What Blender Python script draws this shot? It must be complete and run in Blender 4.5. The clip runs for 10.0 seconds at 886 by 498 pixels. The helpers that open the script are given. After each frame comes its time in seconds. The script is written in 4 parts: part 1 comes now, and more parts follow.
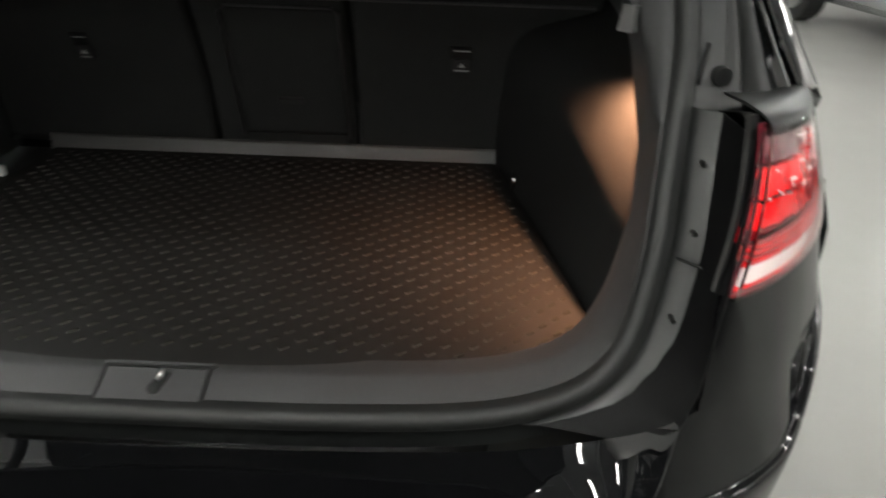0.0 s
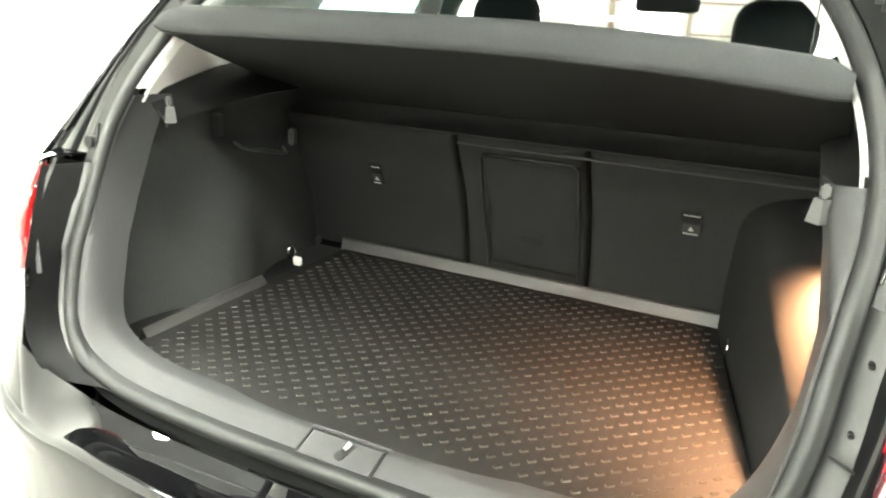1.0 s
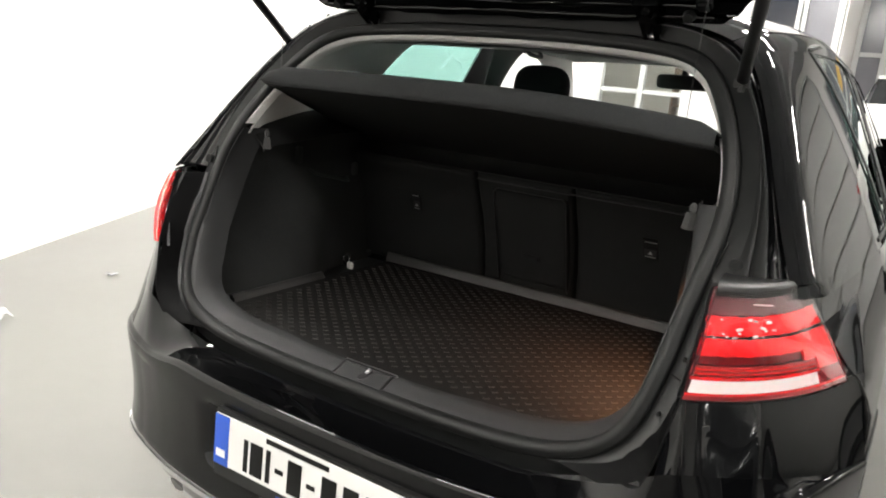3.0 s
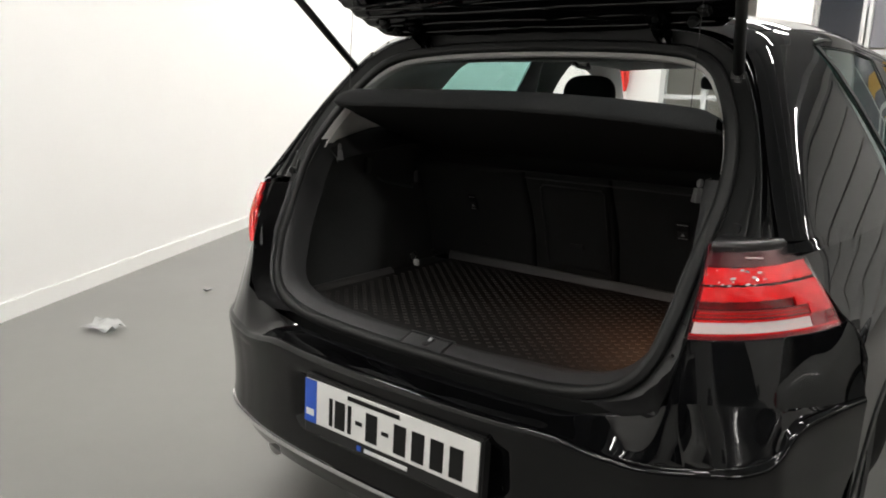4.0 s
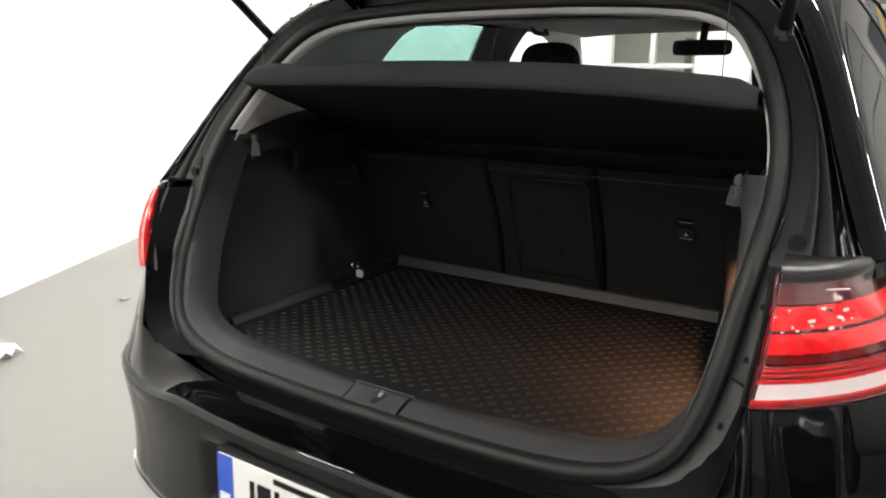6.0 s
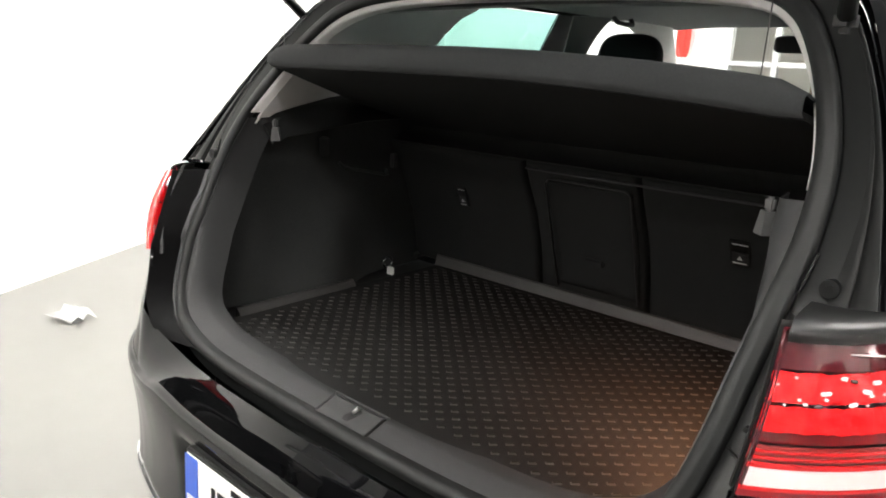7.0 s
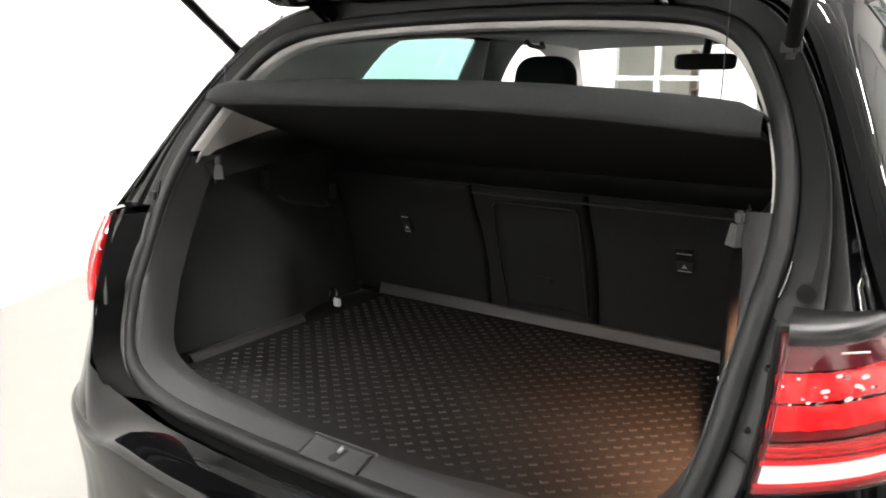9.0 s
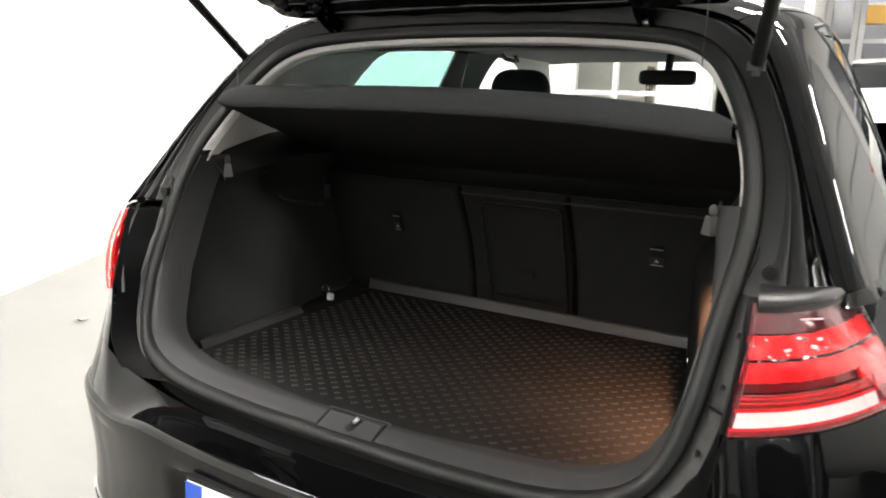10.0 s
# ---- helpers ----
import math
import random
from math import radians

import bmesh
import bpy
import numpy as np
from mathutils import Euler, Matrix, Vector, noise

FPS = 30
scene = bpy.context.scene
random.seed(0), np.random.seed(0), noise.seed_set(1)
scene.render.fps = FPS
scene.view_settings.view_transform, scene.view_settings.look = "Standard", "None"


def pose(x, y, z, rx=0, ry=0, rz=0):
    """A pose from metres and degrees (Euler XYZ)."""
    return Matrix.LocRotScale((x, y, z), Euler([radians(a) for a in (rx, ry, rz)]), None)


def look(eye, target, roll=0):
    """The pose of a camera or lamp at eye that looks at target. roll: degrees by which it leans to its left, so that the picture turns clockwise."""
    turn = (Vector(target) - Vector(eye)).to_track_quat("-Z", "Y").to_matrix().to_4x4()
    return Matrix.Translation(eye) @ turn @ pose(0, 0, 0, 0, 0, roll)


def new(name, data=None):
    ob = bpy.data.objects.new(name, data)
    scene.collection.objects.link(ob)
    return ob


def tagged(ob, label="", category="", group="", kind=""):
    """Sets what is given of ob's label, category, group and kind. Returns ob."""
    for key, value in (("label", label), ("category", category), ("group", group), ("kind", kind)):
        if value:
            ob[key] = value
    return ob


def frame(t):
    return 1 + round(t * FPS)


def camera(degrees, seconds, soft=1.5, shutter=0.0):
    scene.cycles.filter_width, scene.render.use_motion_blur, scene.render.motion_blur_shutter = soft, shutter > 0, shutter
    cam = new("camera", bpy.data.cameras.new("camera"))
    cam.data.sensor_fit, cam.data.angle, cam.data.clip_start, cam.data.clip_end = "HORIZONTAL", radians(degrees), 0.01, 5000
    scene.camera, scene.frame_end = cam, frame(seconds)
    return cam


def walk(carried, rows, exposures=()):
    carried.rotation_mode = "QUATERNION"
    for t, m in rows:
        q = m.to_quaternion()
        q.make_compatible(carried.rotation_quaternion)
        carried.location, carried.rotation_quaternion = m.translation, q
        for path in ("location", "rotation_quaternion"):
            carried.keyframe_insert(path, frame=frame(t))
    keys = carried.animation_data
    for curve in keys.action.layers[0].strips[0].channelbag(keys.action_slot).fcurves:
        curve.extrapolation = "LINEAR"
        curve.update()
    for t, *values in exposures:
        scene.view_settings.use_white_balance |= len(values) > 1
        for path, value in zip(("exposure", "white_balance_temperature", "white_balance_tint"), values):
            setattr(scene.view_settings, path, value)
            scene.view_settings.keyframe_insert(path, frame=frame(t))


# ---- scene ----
cam = camera(63.5, 10.0, soft=1.8, shutter=0.5)
PATH = [
    (0, (0.345, -0.48, 1.218), (0.324, 1.295, 0.297), 2.0),
    (0.5, (0.363, -0.529, 1.261), (-0.02, 1.238, 0.407), 3.6),
    (1, (0.496, -0.555, 1.278), (-0.316, 1.165, 0.66), 3.0),
    (1.5, (0.602, -0.605, 1.277), (-0.302, 1.078, 0.684), 4.5),
    (2, (0.659, -0.71, 1.284), (-0.287, 0.96, 0.722), 4.1),
    (3.3, (0.894, -0.978, 1.285), (-0.136, 0.678, 0.838), 5.8),
    (3.5, (0.945, -1.026, 1.276), (-0.146, 0.593, 0.838), 4.4),
    (4, (1.021, -1.101, 1.263), (-0.162, 0.456, 0.845), 1.9),
    (4.5, (1.014, -1.078, 1.256), (-0.186, 0.472, 0.859), 1.2),
    (5, (0.907, -0.992, 1.255), (-0.272, 0.562, 0.812), 1.0),
    (5.5, (0.782, -0.886, 1.255), (-0.289, 0.743, 0.808), 0.3),
    (5.7, (0.746, -0.844, 1.257), (-0.286, 0.804, 0.79), 0.1),
    (6.8, (0.814, -0.548, 1.262), (-0.417, 0.943, 0.752), 2.6),
    (7, (0.824, -0.53, 1.26), (-0.455, 0.918, 0.746), 2.5),
    (7.5, (0.843, -0.504, 1.261), (-0.464, 0.918, 0.741), 1.4),
    (8, (0.842, -0.506, 1.271), (-0.478, 0.902, 0.747), 1.1),
    (8.5, (0.818, -0.522, 1.272), (-0.389, 0.992, 0.768), 1.5),
    (9, (0.732, -0.609, 1.275), (-0.338, 1.018, 0.822), 0.5),
    (9.5, (0.685, -0.698, 1.26), (-0.321, 0.976, 0.831), 0.9),
    (10, (0.73, -0.772, 1.267), (-0.24, 0.925, 0.845), 1.7),
]

EXPOSURES = [(0, 0.3, 6400, 6), (0.5, 2.1, 6850, -4), (1.0, 2.8, 6700, -2), (1.5, 1.85, 6700, -2), (2.0, 1.2, 6750, 3), (3.5, -0.25, 6500, 10),
             (4.0, -0.65, 6500, 10), (4.5, -0.6, 6500, 10), (5.0, -0.55, 6500, 10), (5.5, -0.25, 6500, 10), (7.0, 0.55, 6500, 10), (7.5, 0.22, 6500, 10),
             (8.5, 0.34, 6500, 10), (9.0, 0.75, 6500, 10), (10.0, 0.6, 6500, 10)]
walk(cam, [(t, look(eye, target, roll)) for t, eye, target, roll in PATH], EXPOSURES)

# ---- world and light ----
world = bpy.data.worlds.new("hall_air")
scene.world = world
world.use_nodes = True
world.node_tree.nodes["Background"].inputs[0].default_value = (0.9, 0.95, 1.0, 1)
world.node_tree.nodes["Background"].inputs[1].default_value = 0.02

def lamp(name, kind, energy, colour, m, **kw):
    d = bpy.data.lights.new(name, kind)
    d.energy, d.color = energy, colour
    for k, v in kw.items():
        if k == "size": d.shadow_soft_size = v
        if k == "cone": d.spot_size = radians(v)
        if k == "blend": d.spot_blend = v
    ob = new(name, d)
    ob.matrix_world = m
    return ob

BOOT_LAMP = (0.566, 0.408, 1.046)
lamp("boot_lamp_light", "SPOT", 64.0, (1.0, 0.47, 0.25), look(BOOT_LAMP, (0.455, 0.378, 0.69)), size=0.012, cone=126, blend=1.0)
STRIP_POWER = 92.0

# ---- materials ----
def material(name, colour, rough=0.5, metal=0.0, coat=0.0, vary=0.0, scale=20.0, bump=0.0, bump_scale=200.0, spec=0.5, trans=0.0, ior=1.45,
             emit=None, strength=0.0, coat_rough=0.03, stain=0.0, rough_vary=0.0, coat_ior=1.5):
    m = bpy.data.materials.new(name)
    m.use_nodes = True
    nt = m.node_tree
    b = nt.nodes["Principled BSDF"]
    b.inputs["Base Color"].default_value = (*colour, 1)
    b.inputs["Roughness"].default_value = rough
    b.inputs["Metallic"].default_value = metal
    b.inputs["Coat Weight"].default_value = coat
    b.inputs["Coat Roughness"].default_value = coat_rough
    b.inputs["Coat IOR"].default_value = coat_ior
    b.inputs["Specular IOR Level"].default_value = spec
    b.inputs["Transmission Weight"].default_value = trans
    b.inputs["IOR"].default_value = ior
    if emit:
        b.inputs["Emission Color"].default_value = (*emit, 1)
        b.inputs["Emission Strength"].default_value = strength
    tc = nt.nodes.new("ShaderNodeTexCoord")
    L = nt.links.new
    def noise_node(sc, detail=4.0):
        n = nt.nodes.new("ShaderNodeTexNoise")
        n.inputs["Scale"].default_value, n.inputs["Detail"].default_value = sc, detail
        L(tc.outputs["Object"], n.inputs["Vector"])
        return n
    if vary or stain:
        n1, n2 = noise_node(scale), noise_node(scale * 0.13, 3.0)
        add = nt.nodes.new("ShaderNodeMath"); add.operation = "MULTIPLY_ADD"
        L(n1.outputs["Fac"], add.inputs[0]); add.inputs[1].default_value = vary
        mul = nt.nodes.new("ShaderNodeMath"); mul.operation = "MULTIPLY"
        L(n2.outputs["Fac"], mul.inputs[0]); mul.inputs[1].default_value = stain
        L(mul.outputs[0], add.inputs[2])
        ramp = nt.nodes.new("ShaderNodeMapRange")
        ramp.inputs["From Min"].default_value, ramp.inputs["From Max"].default_value = 0.0, 1.0
        mid = 0.5 * (vary + stain)
        ramp.inputs["To Min"].default_value, ramp.inputs["To Max"].default_value = 1.0 - mid, 2.0 - mid
        L(add.outputs[0], ramp.inputs["Value"])
        mix = nt.nodes.new("ShaderNodeMix"); mix.data_type = "RGBA"; mix.blend_type = "MULTIPLY"
        mix.inputs[0].default_value = 1.0
        mix.inputs[6].default_value = (*colour, 1)
        L(ramp.outputs[0], mix.inputs[7])
        L(mix.outputs[2], b.inputs["Base Color"])
        if rough_vary:
            mr = nt.nodes.new("ShaderNodeMapRange")
            mr.inputs["To Min"].default_value, mr.inputs["To Max"].default_value = rough - rough_vary, rough + rough_vary
            mr.inputs["From Min"].default_value, mr.inputs["From Max"].default_value = 0.3, 0.7
            L(n2.outputs["Fac"], mr.inputs["Value"]); L(mr.outputs[0], b.inputs["Roughness"])
    if bump:
        n3 = noise_node(bump_scale, 3.0)
        bp = nt.nodes.new("ShaderNodeBump")
        bp.inputs["Strength"].default_value, bp.inputs["Distance"].default_value = bump, 0.002
        L(n3.outputs["Fac"], bp.inputs["Height"]); L(bp.outputs[0], b.inputs["Normal"])
    return m

PAINT = material("black_paint", (0.0022, 0.0023, 0.0026), 0.5, coat=0.8, spec=0.0, coat_rough=0.015, coat_ior=1.49)
SATIN = material("satin_black_body", (0.0055, 0.006, 0.006), 0.45, vary=0.3, scale=60, spec=0.3)
CAP = material("lamp_cap_plastic", (0.007, 0.007, 0.0072), 0.36, vary=0.3, scale=40, bump=0.05, bump_scale=90)
STRIP = material("strip_plastic", (0.015, 0.0155, 0.0155), 0.42, vary=0.2, scale=60)
RUBBER = material("seal_rubber", (0.0060, 0.0064, 0.0064), 0.6, vary=0.3, scale=90, bump=0.1, bump_scale=400)
GREY = material("grey_grained_plastic", (0.024, 0.0242, 0.025), 0.6, vary=0.2, scale=120, bump=0.25, bump_scale=900)
PALE = material("pale_grey_trim", (0.66, 0.65, 0.63), 0.7, vary=0.1, scale=60, bump=0.15, bump_scale=700)
# Left side lining: same carpet as the right, with brighter light in its colour
LINING_LIT = material("side_carpet_lit", (0.034, 0.0353, 0.0350), 0.95, vary=0.5, scale=260, bump=0.8, bump_scale=700, stain=0.2, spec=0.2)
LAMP_WALL = material("black_lamp_case", (0.0025, 0.0025, 0.0028), 0.55, vary=0.3, scale=50, spec=0.12)
# Right side lining: same carpet, with the shade beside the lamp in its colour
LINING_SHADED = material("side_carpet_shaded", (0.0058, 0.0059, 0.0059), 0.95, vary=0.5, scale=260, bump=0.8, bump_scale=700, stain=0.2, spec=0.2)
SEATBACK = material("seat_back_carpet", (0.0142, 0.0144, 0.0142), 0.95, vary=0.5, scale=260, bump=0.6, bump_scale=800, stain=0.2, spec=0.2)
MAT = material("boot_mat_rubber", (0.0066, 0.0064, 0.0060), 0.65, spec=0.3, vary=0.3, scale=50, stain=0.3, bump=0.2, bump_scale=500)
# Same rubber as the mat; lamplight caught by the studs is in the colour
LIT_STUD = material("boot_mat_stud_lit", (0.0168, 0.0154, 0.0136), 0.68, vary=0.2, scale=80, spec=0.08)
# Both lips are mat rubber, paled for the light on their raised edges
LIT_SIDE_LIP = material("mat_side_lip_lit", (0.030, 0.0294, 0.0286), 0.55, vary=0.2, scale=60)
LIT_LIP = material("mat_lip_lit", (0.046, 0.0445, 0.043), 0.5, vary=0.2, scale=60)
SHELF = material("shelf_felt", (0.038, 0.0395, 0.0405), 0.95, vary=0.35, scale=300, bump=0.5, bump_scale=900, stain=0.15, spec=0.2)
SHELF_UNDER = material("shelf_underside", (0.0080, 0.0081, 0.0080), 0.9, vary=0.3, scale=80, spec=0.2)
CLIP = material("light_grey_clip", (0.06, 0.06, 0.06), 0.5, vary=0.1, scale=60)
COVER = material("lock_cover_plastic", (0.024, 0.024, 0.025), 0.5, vary=0.2, scale=60, bump=0.2, bump_scale=800)
BLACK = material("black_plastic", (0.01, 0.01, 0.01), 0.45, vary=0.2, scale=60)
CLOTH = material("seat_cloth", (0.012, 0.012, 0.013), 0.95, vary=0.5, scale=200, bump=0.5, bump_scale=600)
LINER = material("headliner_fabric", (0.17, 0.18, 0.172), 0.95, vary=0.1, scale=200, bump=0.2, bump_scale=800)
CHROME = material("chrome", (0.75, 0.75, 0.76), 0.12, metal=1.0)
STEEL = material("bare_steel", (0.5, 0.5, 0.5), 0.3, metal=1.0)
GLASS = material("clear_glass", (0.93, 0.97, 0.96), 0.0, trans=1.0, ior=1.45)
GREEN_GLASS = material("green_tinted_glass", (0.24, 0.45, 0.42), 0.0, trans=1.0, ior=1.45)
DARK_GLASS = material("dark_glass", (0.01, 0.011, 0.012), 0.03, coat=0.6)
RED = material("red_lens", (0.50, 0.004, 0.007), 0.25, coat=1.0, vary=0.5, scale=45)
PRISM = material("red_prism_lens", (0.64, 0.005, 0.008), 0.14, coat=1.0, vary=0.5, scale=45, bump=0.9, bump_scale=55)
DEEP_RED = material("deep_red_lens", (0.16, 0.004, 0.008), 0.12, coat=1.0, vary=0.5, scale=30)
SMOKE = material("smoked_red_lens", (0.060, 0.006, 0.010), 0.08, coat=1.0)
LAMP_GLASS = material("clear_lamp_lens", (1.0, 0.92, 0.92), 0.0, trans=1.0, ior=1.28)
GLINT = material("bright_glint_metal", (0.92, 0.90, 0.90), 0.08, metal=1.0)
BROWN_RED = material("brown_red_lens", (0.20, 0.014, 0.014), 0.3, coat=0.6, vary=0.4, scale=60)
CLEAR_LENS = material("white_lens", (0.70, 0.69, 0.68), 0.2, coat=1.0, vary=0.15, scale=120)
PLATE = material("plate_white", (0.78, 0.78, 0.76), 0.3, coat=0.4, vary=0.05, scale=30)
BLUE = material("plate_blue", (0.02, 0.09, 0.5), 0.3, coat=0.4)
INK = material("plate_ink", (0.004, 0.004, 0.004), 0.5, spec=0.3)
MARK = material("pale_marking", (0.35, 0.35, 0.34), 0.6)
WHITE_MARK = material("white_marking", (0.75, 0.75, 0.75), 0.6)
WALL = material("white_painted_wall", (0.82, 0.815, 0.80), 0.75, vary=0.03, scale=3, stain=0.04, bump=0.1, bump_scale=120)
SKIRT = material("white_gloss_skirting", (0.82, 0.82, 0.80), 0.35, vary=0.04, scale=12)
FLOOR = material("grey_painted_concrete", (0.178, 0.176, 0.167), 0.36, vary=0.08, scale=9, stain=0.20, rough_vary=0.04, bump=0.05, bump_scale=60)
CEIL = material("grey_ceiling", (0.44, 0.445, 0.455), 0.8, vary=0.1, scale=4)
TUBE = material("lit_tube", (0.9, 0.9, 0.9), 0.4, emit=(1.0, 0.97, 0.92), strength=STRIP_POWER)
ALU = material("white_frame_paint", (0.50, 0.505, 0.505), 0.4, vary=0.05, scale=20)
FROSTED = material("frosted_glass", (0.16, 0.16, 0.18), 0.12, spec=0.6, vary=0.15, scale=3, stain=0.2)
NIGHT = material("night_glass", (0.012, 0.014, 0.020), 0.03, spec=0.6)
PAPER = material("clear_plastic_wrap", (0.85, 0.86, 0.86), 0.12, vary=0.1, scale=40, trans=0.6, ior=1.3)
CAR_WHITE = material("white_car_paint", (0.72, 0.72, 0.70), 0.25, coat=1.0)
TYRE = material("tyre_rubber", (0.018, 0.018, 0.018), 0.8, vary=0.3, scale=60)
ALLOY = material("silver_alloy", (0.55, 0.56, 0.57), 0.3, metal=1.0)
HOSE = material("red_hose", (0.55, 0.03, 0.02), 0.45)
ORANGE = material("ochre_panel", (0.62, 0.36, 0.08), 0.6, vary=0.2, scale=6)
BLUE_PANEL = material("blue_panel", (0.05, 0.14, 0.42), 0.5, vary=0.1, scale=5)

# ---- mesh helpers ----
def mesh_object(name, verts, faces, mat, parent=None, label="", smooth=True):
    me = bpy.data.meshes.new(name)
    me.from_pydata([tuple(v) for v in verts], [], faces)
    me.materials.append(mat)
    if smooth:
        me.polygons.foreach_set("use_smooth", [True] * len(me.polygons))
    me.update()
    ob = new(name, me)
    if parent: ob.parent = parent
    if label: ob["label"] = label
    return ob

def part(name, bm, mat, parent, label="", smooth=False):
    bmesh.ops.recalc_face_normals(bm, faces=bm.faces)
    me = bpy.data.meshes.new(name)
    bm.to_mesh(me); bm.free()
    me.materials.append(mat)
    if smooth: me.polygons.foreach_set("use_smooth", [True] * len(me.polygons))
    ob = new(name, me)
    if parent: ob.parent = parent
    if label: ob["label"] = label
    return ob

def grid(rows, close=False):
    n, m = len(rows), len(rows[0])
    verts = [v for r in rows for v in r]
    faces = []
    for i in range(n - 1):
        for j in range(m if close else m - 1):
            k = (j + 1) % m
            faces.append((i * m + j, i * m + k, (i + 1) * m + k, (i + 1) * m + j))
    return verts, faces

def sheet(name, rows, mat, parent, label="", thick=0.004, close=False, offset=0.0, flip=False):
    v, f = grid(rows, close)
    if flip: f = [tuple(reversed(q)) for q in f]
    ob = mesh_object(name, v, f, mat, parent, label)
    if thick:
        s = ob.modifiers.new("thickness", "SOLIDIFY")
        s.thickness, s.offset = thick, offset
        ob.modifiers.new("crisp_rim", "EDGE_SPLIT").split_angle = radians(83)
    return ob

def box(cx, cy, cz, sx, sy, sz, bevel=0.0, m=None, segments=2):
    bm = bmesh.new()
    bmesh.ops.create_cube(bm, size=1.0, matrix=Matrix.Translation((cx, cy, cz)) @ Matrix.Diagonal((sx, sy, sz, 1)))
    if bevel: bmesh.ops.bevel(bm, geom=list(bm.edges), offset=bevel, segments=segments, affect="EDGES")
    if m is not None: bmesh.ops.transform(bm, matrix=m, verts=bm.verts)
    return bm

def rod(a, b, r0, r1=None, seg=12):
    a, b = Vector(a), Vector(b)
    bm = bmesh.new()
    q = (b - a).to_track_quat("Z", "Y").to_matrix().to_4x4()
    bmesh.ops.create_cone(bm, cap_ends=True, segments=seg, radius1=r0, radius2=r0 if r1 is None else r1, depth=(b - a).length,
                          matrix=Matrix.Translation((a + b) / 2) @ q)
    return bm

def tube(points, r, seg=8):
    pts = [Vector(p) for p in points]
    rows = []
    for i, p in enumerate(pts):
        d = (pts[min(i + 1, len(pts) - 1)] - pts[max(i - 1, 0)]).normalized()
        u = d.orthogonal().normalized() if i == 0 else (u - d * u.dot(d)).normalized()
        w = d.cross(u)
        rows.append([p + r * (math.cos(a) * u + math.sin(a) * w) for a in [2 * math.pi * k / seg for k in range(seg)]])
    return grid(rows, True)

def thing(name, label, category, at=(0, 0, 0), group="", kind=""):
    ob = new(name)
    ob.location = at
    ob.empty_display_size = 0.1
    return tagged(ob, label, category, group, kind)

def lerp(a, b, t): return a + (b - a) * t

def along(table, t):
    """Point of a table of tuples at the fractional row t."""
    t = max(0.0, min(len(table) - 1.0, t))
    i = min(int(t), len(table) - 2)
    return [lerp(p, q, t - i) for p, q in zip(table[i], table[i + 1])]

def spline(table, t):
    """As along(), but rounded (Catmull-Rom)."""
    n = len(table)
    t = max(0.0, min(n - 1.0, t))
    i = min(int(t), n - 2); f = t - i
    p = [table[max(0, min(n - 1, k))] for k in (i - 1, i, i + 1, i + 2)]
    return [0.5 * (2 * b + (c - a) * f + (2 * a - 5 * b + 4 * c - d) * f * f + (3 * b - a - 3 * c + d) * f ** 3) for a, b, c, d in zip(*p)]

def ease(t):
    t = max(0.0, min(1.0, t))
    return t * t * (3 - 2 * t)

def steps(a, b, n): return [lerp(a, b, i / n) for i in range(n + 1)]

def mirror(p, side): return (p[0] * side, p[1], p[2])

# ---- hall ----
WALL_A, WALL_D = Vector((-3.05, 0.344, 0)), Vector((-0.461, 0.887, 0)).normalized()
WALL_N = Vector((0.887, 0.461, 0)).normalized()
FAR_Y, RIGHT_X, BACK_Y, TOP_Z = 9.0, 9.0, -7.0, 4.2

def slab(name, a, b, z0, z1, thick, mat, label, category, kind="structure"):
    """An upright slab between two plan points; its thickness lies to the left of a to b."""
    a, b = Vector((a[0], a[1], 0)), Vector((b[0], b[1], 0))
    d = (b - a).normalized(); n = Vector((-d.y, d.x, 0))
    bm = bmesh.new()
    vs = [bm.verts.new((p.x, p.y, z)) for z in (z0, z1) for p in (a, b, b + n * thick, a + n * thick)]
    for f in ((0, 1, 2, 3), (4, 5, 6, 7), (0, 1, 5, 4), (1, 2, 6, 5), (2, 3, 7, 6), (3, 0, 4, 7)): bm.faces.new([vs[i] for i in f])
    return tagged(part(name, bm, mat, None), label, category, kind=kind)

tagged(part("floor", box(0, 1.5, -0.05, 24, 24, 0.1), FLOOR, None), "grey painted concrete showroom floor with faint scuffs", "floor", kind="structure")
bm = box(0, 1.5, TOP_Z + 0.05, 24, 24, 0.1)
for k in range(9):
    extra = box(0, -8 + 2.4 * k, TOP_Z - 0.10, 23.8, 0.12, 0.196)
    tmp = bpy.data.meshes.new("beam"); extra.to_mesh(tmp); extra.free(); bm.from_mesh(tmp); bpy.data.meshes.remove(tmp)
tagged(part("ceiling", bm, CEIL, None), "grey hall ceiling with beams above rows of lit tubes", "ceiling", kind="structure")
wl0, wl1 = WALL_A - WALL_D * 6.2, WALL_A + WALL_D * 9.7
slab("wall_west", wl0, wl1, 0, TOP_Z, 0.15, WALL, "plain white painted wall with a white skirting", "wall")
slab("baseboard", wl0 + WALL_N * 0.015, wl1 + WALL_N * 0.015, 0, 0.10, 0.014, SKIRT, "white gloss skirting board along the white wall", "skirting")
slab("wall_north", (-2.62, FAR_Y - 0.6), (-8, FAR_Y - 0.6), 0, TOP_Z, -0.15, WALL, "white painted wall at the far end of the hall", "wall")
slab("wall_south", (-9, BACK_Y), (RIGHT_X, BACK_Y), 0, 0.3, -0.15, WALL, "low white wall under the showroom front windows", "wall")
slab("wall_south_top", (-9, BACK_Y), (RIGHT_X, BACK_Y), 3.3, TOP_Z, -0.15, WALL, "white wall band above the showroom front windows", "wall")

